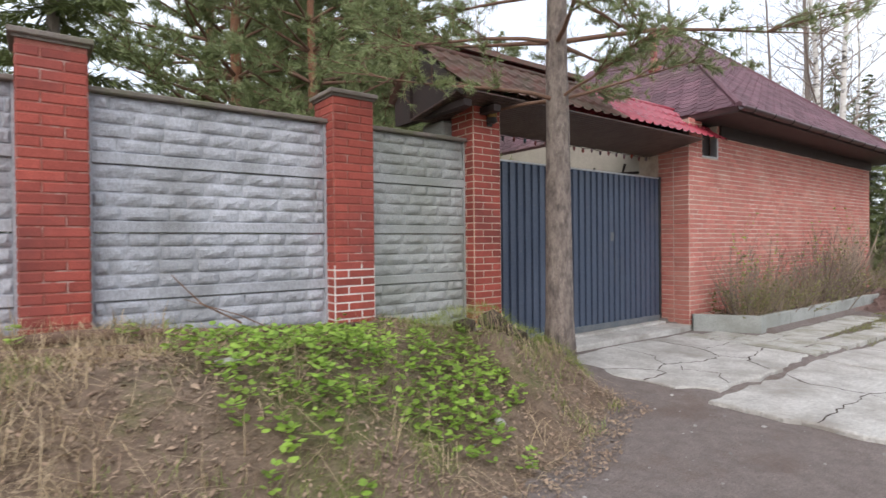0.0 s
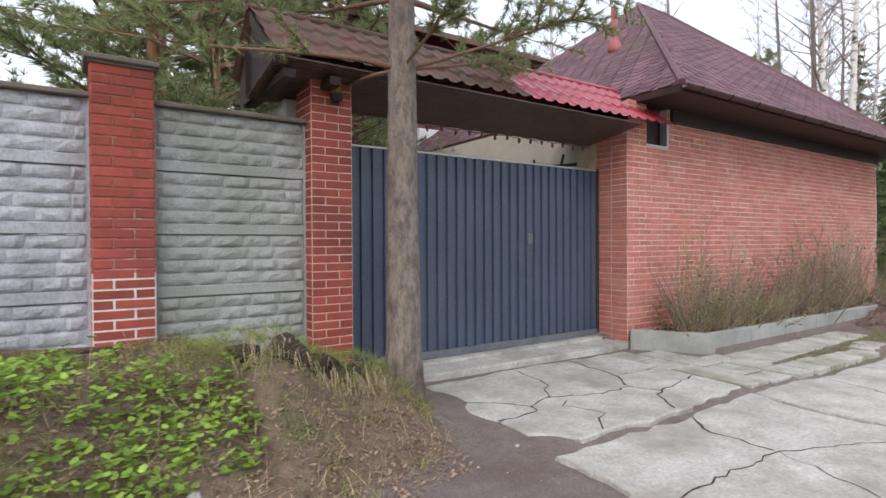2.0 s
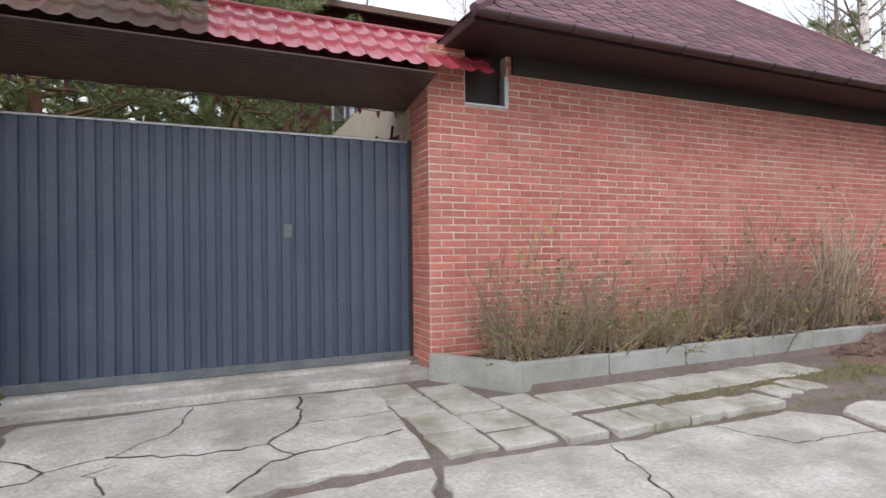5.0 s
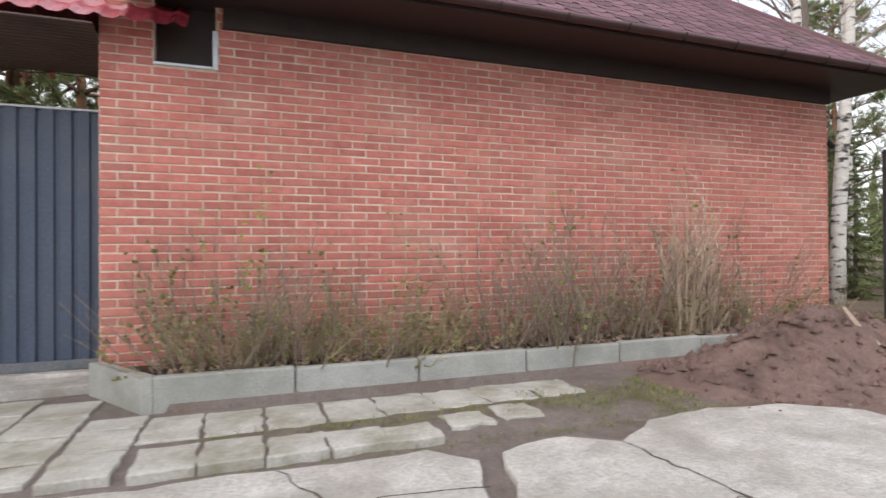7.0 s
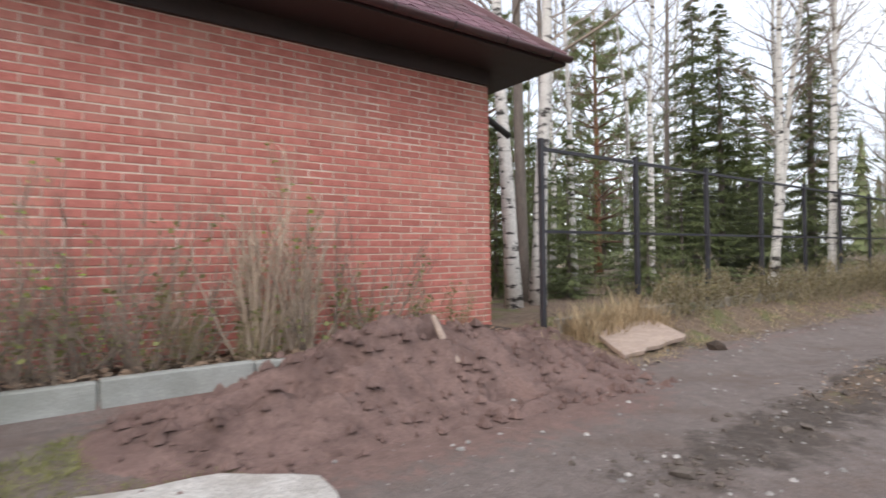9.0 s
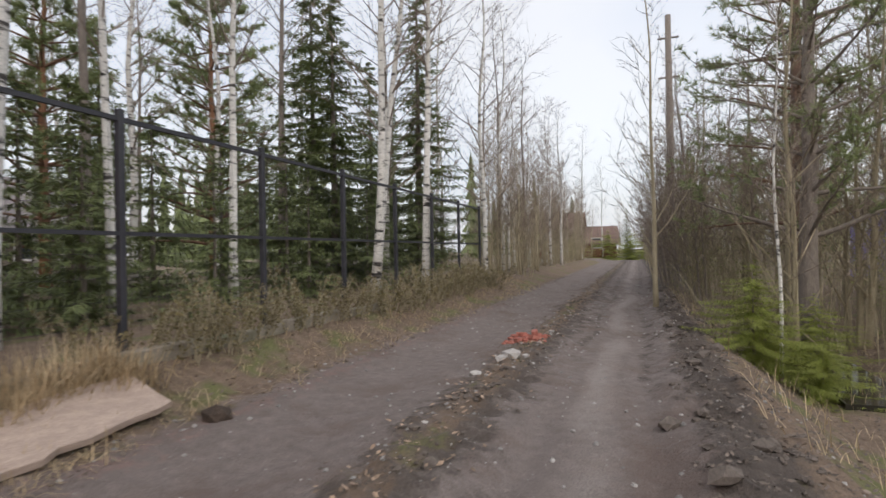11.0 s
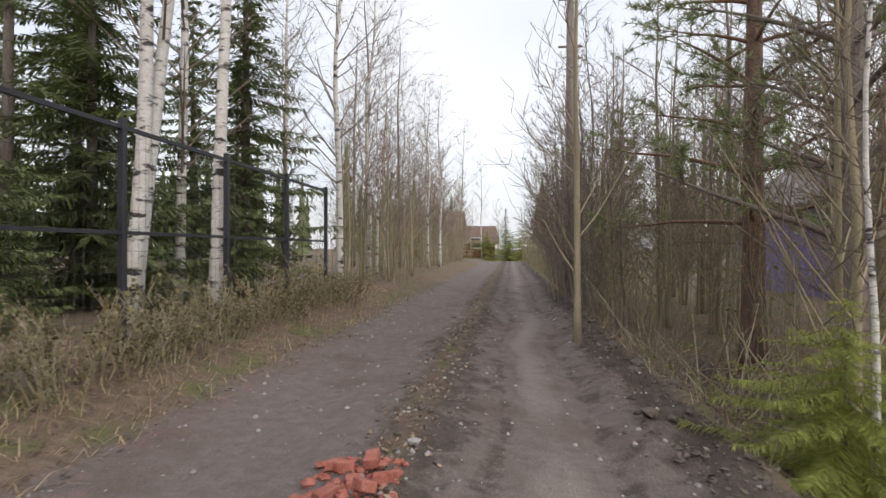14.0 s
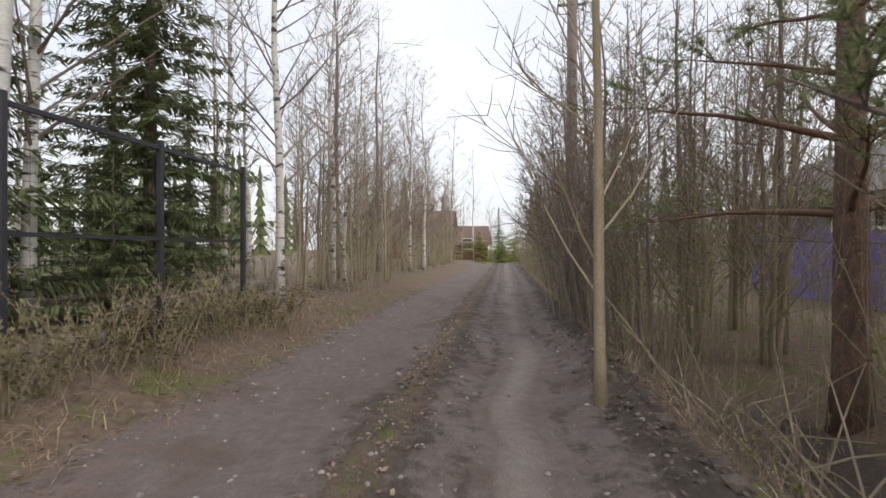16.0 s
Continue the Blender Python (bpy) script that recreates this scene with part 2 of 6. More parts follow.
M_cream = mat("cream_render", (0.50, 0.46, 0.40), (0.58, 0.54, 0.47), scale=3, rough=0.9, bump=0.3)
M_brown_wall = mat("dark_red_cladding", (0.13, 0.035, 0.03), (0.17, 0.05, 0.045), scale=3, rough=0.7, bump=0.2)
M_violet = mat("violet_painted_boards", (0.18, 0.155, 0.42), (0.23, 0.20, 0.50), scale=2, rough=0.7, bump=0.2)
M_farroof = mat("far_brown_roof", (0.16, 0.105, 0.09), (0.20, 0.135, 0.115), scale=2, rough=0.9, bump=0.2)
M_greyroof = mat("grey_slate_roof", (0.20, 0.18, 0.18), (0.26, 0.235, 0.235), scale=2, rough=0.9, bump=0.2)
M_brass = mat("aged_brass_lamp", (0.30, 0.20, 0.07), (0.22, 0.14, 0.05), scale=9, rough=0.45, metal=0.7, bump=0.1)
M_black = mat("black_plastic", (0.02, 0.02, 0.02), (0.035, 0.035, 0.035), scale=9, rough=0.5, bump=0)
M_bulbs = mat("coloured_bulbs", (0.35, 0.06, 0.04), (0.06, 0.16, 0.22), scale=3, rough=0.3, bump=0, rnd="island", spread=0.5)
glass = bpy.data.materials.new("window_glass")
glass.use_nodes = True
gb = glass.node_tree.nodes["Principled BSDF"]
gb.inputs["Base Color"].default_value = (0.05, 0.06, 0.07, 1)
gb.inputs["Roughness"].default_value = 0.05
M_water = bpy.data.materials.new("ditch_water")
M_water.use_nodes = True
wb = M_water.node_tree.nodes["Principled BSDF"]
wb.inputs["Base Color"].default_value = (0.03, 0.028, 0.022, 1)
wb.inputs["Roughness"].default_value = 0.06


def ground_material():
    """Grey-brown gravel road, leaf litter and patchy grass, laid out by place."""
    m = bpy.data.materials.new("ground_soil")
    m.use_nodes = True
    n, l = m.node_tree.nodes, m.node_tree.links
    b = n["Principled BSDF"]
    b.inputs["Roughness"].default_value = 0.95
    geo = n.new("ShaderNodeNewGeometry")

    def tex(s, d=6, rough=0.65):
        t = n.new("ShaderNodeTexNoise")
        t.inputs["Scale"].default_value, t.inputs["Detail"].default_value, t.inputs["Roughness"].default_value = s, d, rough
        l.new(geo.outputs["Position"], t.inputs["Vector"])
        return t.outputs["Fac"]

    def rng(sock, a, c, lo=0.0, hi=1.0):
        r = n.new("ShaderNodeMapRange")
        for k, v in (("From Min", a), ("From Max", c), ("To Min", lo), ("To Max", hi)):
            r.inputs[k].default_value = v
        l.new(sock, r.inputs["Value"])
        return r.outputs[0]

    def mix(f, a, c, mode="MIX"):
        x = n.new("ShaderNodeMix")
        x.data_type, x.blend_type = "RGBA", mode
        for sock, v in ((x.inputs[0], f), (x.inputs[6], a), (x.inputs[7], c)):
            if isinstance(v, (tuple, float)):
                sock.default_value = (*v, 1) if isinstance(v, tuple) else v
            else:
                l.new(v, sock)
        return x.outputs[2]

    road_at = n.new("ShaderNodeAttribute")
    road_at.attribute_name = "road"
    soil_at = n.new("ShaderNodeAttribute")
    soil_at.attribute_name = "soil"
    fine, mid, big = tex(85, 4), tex(9, 6), tex(1.1, 6)
    litter = mix(rng(mid, 0.35, 0.65), (0.15, 0.105, 0.075), (0.25, 0.185, 0.135))
    litter = mix(rng(big, 0.52, 0.62), litter, (0.15, 0.155, 0.06))
    road = mix(rng(mid, 0.32, 0.68), (0.165, 0.136, 0.124), (0.235, 0.197, 0.182))
    road = mix(rng(big, 0.50, 0.64), road, (0.165, 0.125, 0.108))
    mud_at = n.new("ShaderNodeAttribute")
    mud_at.attribute_name = "mud"
    wob3 = n.new("ShaderNodeMath")
    wob3.operation = "ADD"
    l.new(mud_at.outputs["Fac"], wob3.inputs[0])
    l.new(rng(tex(5, 7, 0.7), 0.25, 0.75, -0.5, 0.5), wob3.inputs[1])
    road = mix(rng(wob3.outputs[0], 0.4, 0.75), road, mix(rng(mid, 0.35, 0.65), (0.07, 0.056, 0.048), (0.115, 0.092, 0.078)))
    road = mix(rng(mud_at.outputs["Fac"], -0.05, -0.3), road, mix(rng(mid, 0.3, 0.7), (0.27, 0.232, 0.212), (0.335, 0.292, 0.27)))
    red = mix(rng(mid, 0.35, 0.65), (0.18, 0.118, 0.102), (0.24, 0.16, 0.14))
    wob = n.new("ShaderNodeMath")
    wob.operation = "ADD"
    l.new(road_at.outputs["Fac"], wob.inputs[0])
    l.new(rng(mid, 0.2, 0.8, -0.35, 0.35), wob.inputs[1])
    col = mix(rng(wob.outputs[0], 0.35, 0.65), litter, road)
    wob2 = n.new("ShaderNodeMath")
    wob2.operation = "ADD"
    l.new(soil_at.outputs["Fac"], wob2.inputs[0])
    l.new(rng(mid, 0.2, 0.8, -0.35, 0.35), wob2.inputs[1])
    col = mix(rng(wob2.outputs[0], 0.35, 0.65), col, red)
    gr = n.new("ShaderNodeCombineColor")
    gv = rng(fine, 0.25, 0.75, 0.62, 1.35)
    for k in range(3):
        l.new(gv, gr.inputs[k])
    col = mix(1.0, col, gr.outputs[0], "MULTIPLY")
    l.new(col, b.inputs["Base Color"])
    bp = n.new("ShaderNodeBump")
    bp.inputs["Strength"].default_value, bp.inputs["Distance"].default_value = 0.9, 0.03
    hsum = n.new("ShaderNodeMath")
    hsum.operation = "ADD"
    l.new(rng(fine, 0, 1, 0, 0.5), hsum.inputs[0])
    l.new(tex(22, 5), hsum.inputs[1])
    l.new(hsum.outputs[0], bp.inputs["Height"])
    l.new(bp.outputs[0], b.inputs["Normal"])
    return m


M_ground = ground_material()


# ---- mesh helpers ----
class Geo:
    """Collects vertices and faces for one mesh."""

    def __init__(self):
        self.v, self.f = [], []

    def box(self, x0, y0, z0, x1, y1, z1, ch=0.0):
        k = len(self.v)
        if ch <= 0:
            self.v += [(x, y, z) for z in (z0, z1) for y in (y0, y1) for x in (x0, x1)]
            self.f += [tuple(k + i for i in q) for q in ((0, 2, 3, 1), (4, 5, 7, 6), (0, 1, 5, 4), (2, 6, 7, 3), (0, 4, 6, 2), (1, 3, 7, 5))]
            return self
        bm = bmesh.new()
        bmesh.ops.create_cube(bm, size=1)
        for w in bm.verts:
            w.co = ((x0 + x1) / 2 + w.co.x * (x1 - x0), (y0 + y1) / 2 + w.co.y * (y1 - y0), (z0 + z1) / 2 + w.co.z * (z1 - z0))
        bmesh.ops.bevel(bm, geom=bm.edges[:], offset=ch, segments=1, affect="EDGES")
        bm.verts.index_update()
        self.v += [tuple(w.co) for w in bm.verts]
        self.f += [tuple(k + w.index for w in f.verts) for f in bm.faces]
        bm.free()
        return self

    def tube(self, pts, radii, n=5, cap=True):
        pts = [Vector(p) for p in pts]
        k = len(self.v)
        side = None
        for i, p in enumerate(pts):
            d = (pts[min(i + 1, len(pts) - 1)] - pts[max(i - 1, 0)]).normalized()
            if side is None:
                side = d.orthogonal().normalized()
            side = (side - d * side.dot(d)).normalized()
            up = d.cross(side)
            for j in range(n):
                a = 2 * math.pi * j / n
                self.v.append(tuple(p + (side * math.cos(a) + up * math.sin(a)) * radii[i]))
        for i in range(len(pts) - 1):
            for j in range(n):
                a, b = k + i * n + j, k + i * n + (j + 1) % n
                self.f.append((a, b, b + n, a + n))
        if cap:
            self.f.append(tuple(k + j for j in reversed(range(n))))
            self.f.append(tuple(k + (len(pts) - 1) * n + j for j in range(n)))
        return self

    def poly(self, pts):
        k = len(self.v)
        self.v += [tuple(p) for p in pts]
        self.f.append(tuple(range(k, k + len(pts))))
        return self

    def prism(self, outline, z0, z1, ch=0.0):
        """A plate over a closed outline of (x, y), with an optional chamfer at its top."""
        k, n = len(self.v), len(outline)
        cx, cy = sum(p[0] for p in outline) / n, sum(p[1] for p in outline) / n
        rings = [(z0, 0.0), (z1 - ch, 0.0)] + ([(z1, ch)] if ch else [])
        for z, inset in rings:
            for x, y in outline:
                d = math.hypot(x - cx, y - cy) or 1
                self.v.append((x - (x - cx) / d * inset, y - (y - cy) / d * inset, z))
        for r in range(len(rings) - 1):
            for j in range(n):
                a, b = k + r * n + j, k + r * n + (j + 1) % n
                self.f.append((a, b, b + n, a + n))
        self.f.append(tuple(k + (len(rings) - 1) * n + j for j in range(n)))
        return self

    def mesh(self, name, material, smooth=False):
        me = bpy.data.meshes.new(name)
        me.from_pydata(self.v, [], self.f)
        me.materials.append(material)
        if smooth:
            me.polygons.foreach_set("use_smooth", [True] * len(me.polygons))
        me.update()
        return me


def part(name, geo, material, parent, label="", smooth=False, kind=""):
    ob = new(name, geo.mesh(name, material, smooth) if isinstance(geo, Geo) else geo)
    ob.parent = parent
    return tagged(ob, label=label, kind=kind)


def thing(name, label, category, group="", kind="", at=None):
    ob = new(name)
    ob.empty_display_size = 0.1
    if at is not None:
        ob.matrix_basis = at
    return tagged(ob, label, category, group, kind)


def solo(name, geo, material, label, category, group="", kind="", smooth=False):
    return tagged(new(name, geo.mesh(name, material, smooth) if isinstance(geo, Geo) else geo), label, category, group, kind)


def sm(a, b, x):
    t = min(max((x - a) / (b - a), 0), 1)
    return t * t * (3 - 2 * t)


# ---- the lie of the land ----
def bank_edge(x):
    return 1.55 + 0.75 * sm(1.2, 2.6, x) + 0.55 * sm(2.6, 4.2, x) + 1.1 * sm(4.15, 4.6, x) + 1.5 * sm(4.55, 4.9, x)


def lay(x, y):
    """Ground height."""
    n = noise.noise
    z = 0.02 - 0.07 * sm(12, 17, x) + 0.06 * sm(2.3, 2.6, y) * sm(4.4, 4.9, x) * (1 - sm(12.5, 16, x))
    if x < 5.2:
        top = 0.80 - 0.14 * sm(0.4, 2.2, x) - 0.40 * sm(2.9, 4.3, x)
        e = bank_edge(x)
        w = 1.5 if x < 3 else 1.0
        z += (top - 0.0) * sm(e, e + w, y) * (1 - sm(4.5, 4.9, x)) + 0.10 * n((x * 1.7, y * 1.7, 0)) * sm(e, e + 0.5, y) * (1 - sm(4.3, 4.8, x))
    z += 0.17 * math.exp(-((x - 4.3) / 0.38) ** 2 - ((y - 3.82) / 0.45) ** 2)
    if x > 15.5:
        k = sm(15.5, 18, x)
        z += k * (0.30 * sm(2.9, 4.0, y) - 0.55 * sm(-1.0, -2.2, y) * (1 - 0.4 * sm(-4, -7, y)))
        for c in (2.05, 0.1):
            z -= k * 0.05 * math.exp(-((y - c - 0.1 * n((x * 0.3, c, 0))) / 0.42) ** 2)
        z -= 0.32 * math.exp(-((x - 28.2) / 2.3) ** 4 - ((y + 2.75) / 0.75) ** 4)
        z += k * 0.07 * math.exp(-((y - 1.05) / 0.4) ** 2) * (0.6 + n((x * 1.3, y * 2, 3)))
        z += k * 0.10 * math.exp(-((y + 0.85) / 0.35) ** 2) * (0.6 + 1.2 * n((x * 1.9, y * 2.5, 9)))
        z -= k * 0.06 * math.exp(-((y - 0.45) / 0.12) ** 2) * sm(-0.2, 0.4, n((x * 0.25, 1, 4))) + k * 0.05 * math.exp(-((y + 0.3) / 0.13) ** 2)
        z += k * 0.08 * n((x * 6, y * 6, 12)) * (math.exp(-((y - 1.0) / 0.35) ** 2) + math.exp(-((y + 0.9) / 0.4) ** 2))
    if x > 10 and y > 0.5:
        z += 0.55 * math.exp(-((x - 14.6) / 1.45) ** 2 - ((y - 3.25) / 0.85) ** 2) * 0.15
    if 8 < x < 17 and y > 3.6 and x > 8.32 + (4.34 - y) * 0.636:
        z += 0.14
    if not (4.5 < x < 13.5):
        z += 0.018 * n((x * 4.1, y * 4.1, 2)) + 0.012 * n((x * 11, y * 11, 5))
    far = max(abs(x - 20) - 45, abs(y) - 14, 0)
    return z * (1 / (1 + far * 0.05)) + 0.35 * n((x * 0.07, y * 0.07, 7)) * sm(10, 30, abs(y - 2))


def spread(a, b, step):
    k = max(int(round((b - a) / step)), 1)
    return [a + (b - a) * i / k for i in range(k)]


xs = [-3000, -800, -250, -90, -40] + spread(-20, -4, 1.0) + spread(-4, 31, 0.08) + spread(31, 50, 0.3) + spread(50, 110, 1.5) + [110, 150, 220, 400, 1000, 3000]
ys = [-3000, -900, -300, -120, -60] + spread(-30, -6, 1.2) + spread(-6, -2.2, 0.3) + spread(-2.2, 4.8, 0.07) + spread(4.8, 10, 0.4) + spread(10, 40, 1.5) + [40, 60, 110, 250, 800, 3000]
gv, gf = [], []
for yv in ys:
    for xv in xs:
        gv.append((xv, yv, lay(xv, yv)))
W_ = len(xs)
for j in range(len(ys) - 1):
    for i in range(W_ - 1):
        gf.append((j * W_ + i, j * W_ + i + 1, (j + 1) * W_ + i + 1, (j + 1) * W_ + i))
gm = bpy.data.meshes.new("ground")
gm.from_pydata(gv, [], gf)
gm.materials.append(M_ground)
gm.polygons.foreach_set("use_smooth", [True] * len(gm.polygons))


def hollow(x, y):
    """The deepened part of the ditch, where the ground colour is made darker."""
    return math.exp(-((x - 28.2) / 2.3) ** 4 - ((y + 2.75) / 0.75) ** 4)


def roadness(x, y):
    if x < 13:
        left = bank_edge(x) + 0.1 if x < 4.9 else 5.0
        return (1 - sm(left - 0.3, left + 0.2, y)) * sm(-6, -4, y)
    r = (1 - sm(2.6, 3.3, y)) * sm(-1.35, -0.75, y)
    if x > 17:
        r *= 1 - 0.55 * math.exp(-((y - 1.05) / 0.28) ** 2)
    r = max(r, sm(66, 70, x) * (1 - sm(76, 80, x)))
    r = max(r, 0.95 * hollow(x, y))
    return r + (1 - sm(13, 16, x)) * (1 - r) * (1 - sm(3, 4, y)) * sm(-6, -4, y)


def soilness(x, y):
    return math.exp(-((x - 14.6) / 2.2) ** 4 - ((y - 3.0) / 1.35) ** 4) + 0.45 * math.exp(-((y - 2.75) / 0.35) ** 2) * sm(16, 18, x) * (1 - sm(27, 32, x))


def muddiness(x, y):
    y += 0.22 * noise.noise((x * 0.35, 2.0, 6.0)) + 0.08 * noise.noise((x * 1.3, y, 3.0))
    m = 0.85 * math.exp(-((y - 0.98) / 0.42) ** 2) * sm(13, 16, x) + 0.95 * math.exp(-((y + 0.95) / 0.42) ** 2) * sm(13, 16, x)
    m += 0.5 * math.exp(-((y - 0.42) / 0.10) ** 2) * sm(20, 24, x) + 0.5 * math.exp(-((y + 0.3) / 0.12) ** 2) * sm(18, 22, x)
    m += 0.8 * math.exp(-((y + 1.45) / 0.5) ** 2) * sm(13, 16, x) * (1 - sm(24, 27, x)) + 1.2 * hollow(x, y)
    return m - 0.26 * math.exp(-((y - 0.08) / 0.27) ** 2) * (0.75 + 0.6 * noise.noise((x * 0.9, y * 3, 1)))


for nm, fn in (("road", roadness), ("soil", soilness), ("mud", muddiness)):
    at = gm.attributes.new(nm, "FLOAT", "POINT")
    at.data.foreach_set("value", [fn(v[0], v[1]) for v in gv])
ground = solo("ground", gm, M_ground, "grey-brown gravel track with leaf-littered banks and ditch", "ground", kind="structure")


# ---- brick pieces ----
def brick_mesh(name, length, material, high=0.065, deep=0.022):
    """A brick face looking to -y, its back at y=0, with worn arrises."""
    g, c = Geo(), 0.006
    hx, hz = length / 2, high / 2
    g.v = [(-hx, 0, -hz), (hx, 0, -hz), (hx, 0, hz), (-hx, 0, hz), (-hx, -deep + c, -hz), (hx, -deep + c, -hz), (hx, -deep + c, hz), (-hx, -deep + c, hz),
           (-hx + c, -deep, -hz + c), (hx - c, -deep, -hz + c), (hx - c, -deep, hz - c), (-hx + c, -deep, hz - c)]
    for a, b in ((0, 4), (4, 8)):
        for j in range(4):
            k = (j + 1) % 4
            g.f.append((a + j, a + k, b + k, b + j))
    g.f.append((8, 9, 10, 11))
    return g.mesh(name, material)


def brick_lay(parent, places, material, rest_material, near, limit=300):
    """places: (x, y, z, turn, length). The nearest to `near` are pieces of their own, the rest one run."""
    rng = random.Random(5)
    cache = {}
    places = sorted(places, key=lambda p: (p[0] - near[0]) ** 2 + (p[2] - near[1]) ** 2)
    rest = Geo()
    for i, (x, y, z, turn, length) in enumerate(places):
        m = pose(x, y, z, 0, rng.uniform(-0.35, 0.35), turn) @ Matrix.Translation((0, rng.uniform(-0.002, 0.003), 0))
        key = round(length, 3)
        if key not in cache:
            cache[key] = brick_mesh("brick", length, material)
        if i < limit:
            ob = new("brick", cache[key])
            ob.parent = parent
            ob.matrix_basis = m
        else:
            k = len(rest.v)
            rest.v += [tuple(m @ v.co) for v in cache[key].vertices]
            rest.f += [tuple(k + j for j in p.vertices) for p in cache[key].polygons]
    if rest.v:
        part("bricks", rest, rest_material, parent, kind="stuff")


# ---- fence of concrete panels between brick pillars ----
def pillar(name, x0, x1, front, depth, z0, z1, label, cap=True, bloom=0.0):
    th = thing(name, label, "pillar", "brick fence pillars")
    core = part("core", Geo().box(x0 - 0.004, front - 0.004, z0 - 0.3, x1 + 0.004, front + depth - 0.004, z1, 0), M_mortar_red if cap else M_mortar, th)
    if bloom:
        part("joint_bloom", Geo().box(x0 - 0.006, front - 0.006, z0 - 0.1, x1 + 0.006, front + depth - 0.1, z0 + bloom), M_mortar_white, th, "white lime bloom in the joints")
    n = int((z1 - z0) / 0.075)
    w = x1 - x0
    ls, hd = w * 0.655, w * 0.315
    for i in range(n):
        z = z0 + 0.075 * (i + 0.5)
        a, b = (ls, hd) if i % 2 else (hd, ls)
        pl = [(x0 + a / 2, front + 0.012, z, 0, a), (x1 - b / 2, front + 0.012, z, 0, b)]
        for sx, turn in ((x0 + 0.012, -90), (x1 - 0.012, 90)):
            a2, b2 = (b, a)
            pl += [(sx, front + a2 / 2 + 0.004, z, turn, a2 - 0.008), (sx, front + depth - b2 / 2, z, turn, b2 - 0.008)]
        for x, y, zz, turn, ln in pl:
            key = ("p", round(ln, 3))
            if key not in PB:
                PB[key] = brick_mesh("brick", ln, M_pillar)
            ob = new("brick", PB[key])
            ob.parent = core
            ob.matrix_basis = pose(x, y, zz, 0, random.uniform(-0.4, 0.4), turn)
    if cap:
        g = Geo().box(x0 - 0.045, front - 0.045, z1 + 0.02, x1 + 0.045, front + depth + 0.045, z1 + 0.062, 0.008)
        g.box(x0 - 0.02, front - 0.02, z1, x1 + 0.02, front + depth + 0.02, z1 + 0.02)
        part("cap", g, M_coping, th, "dark mossy concrete cap")
    return th


PB = {}
pillar("brick_pillar", -0.08, 0.31, 4.5, 0.39, 0.62, 2.83, "red brick fence pillar with mossy concrete cap")
pillar("brick_pillar", 2.17, 2.57, 4.5, 0.39, 0.55, 2.80, "red brick fence pillar with white mortar stains and cap", bloom=0.72)
pillar("brick_pillar", -2.50, -2.11, 4.5, 0.39, 0.62, 2.83, "red brick fence pillar with mossy concrete cap")
gp = pillar("gate_pillar", 3.82, 4.20, 4.5, 0.38, 0.33, 3.06, "red brick gate pillar under the tiled canopy", cap=False)
part("footing", Geo().box(3.80, 4.49, 0.0, 4.22, 4.9, 0.325, 0.01), M_kerb, gp, "grey concrete footing")


def slab(x0, x1, z0, high, material, seed):
    """One cast panel: a backing with four courses of rough stone faces and a smooth band."""
    rng = random.Random(seed)
    g = Geo().box(x0, 4.665, z0 + 0.002, x1, 4.715, z0 + high - 0.002)
    back, stones = g, []
    band = 0.088
    rows = [(z0 + band + (high - band) * i / 4, z0 + band + (high - band) * (i + 1) / 4) for i in range(4)]
    g.box(x0 + 0.03, 4.640, z0 + 0.003, x1 - 0.03, 4.667, z0 + band - 0.003, 0.004)
    across = (0.0, 0.10, 0.28, 0.5, 0.72, 0.90, 1.0)
    bulge = (0.0, 0.62, 0.95, 1.05, 0.92, 0.6, 0.0)
    for i, (a, b) in enumerate(rows):
        x = x0 + 0.032 - rng.uniform(0.0, 0.2)
        while x < x1 - 0.05:
            w = rng.uniform(0.20, 0.34)
            xa, xb = max(x + 0.002, x0 + 0.032), min(x + w - 0.002, x1 - 0.032)
            x += w
            if xb - xa < 0.03:
                continue
            tip, turn, deep = rng.uniform(-0.35, 0.35), rng.uniform(-0.35, 0.35), rng.uniform(0.020, 0.030)
            g = Geo()
            stones.append(g)
            m, k = 9, 0
            for j in range(m + 1):
                u = j / m
                side = min(1.0, 0.25 + 3.6 * min(u, 1 - u))
                xx = xa + (xb - xa) * u
                for v, p in zip(across, bulge):
                    zz = a + 0.003 + (b - a - 0.006) * v + 0.003 * noise.noise((xx * 11, i * 3 + seed, 0)) * (v > 0)
                    d = deep * p * side * (1 + tip * (v - 0.5) * 1.4 + turn * (u - 0.5) * 1.4)
                    d += p * side * (0.013 * noise.noise((xx * 13, zz * 15, seed)) + 0.006 * noise.noise((xx * 31, zz * 33, seed)))
                    g.v.append((xx, 4.667 - max(d, 0.0), zz))
            c = len(across)
            for j in range(m):
                for r in range(c - 1):
                    q = k + j * c + r
                    g.f.append((q, q + c, q + c + 1, q + 1))
    return back, stones


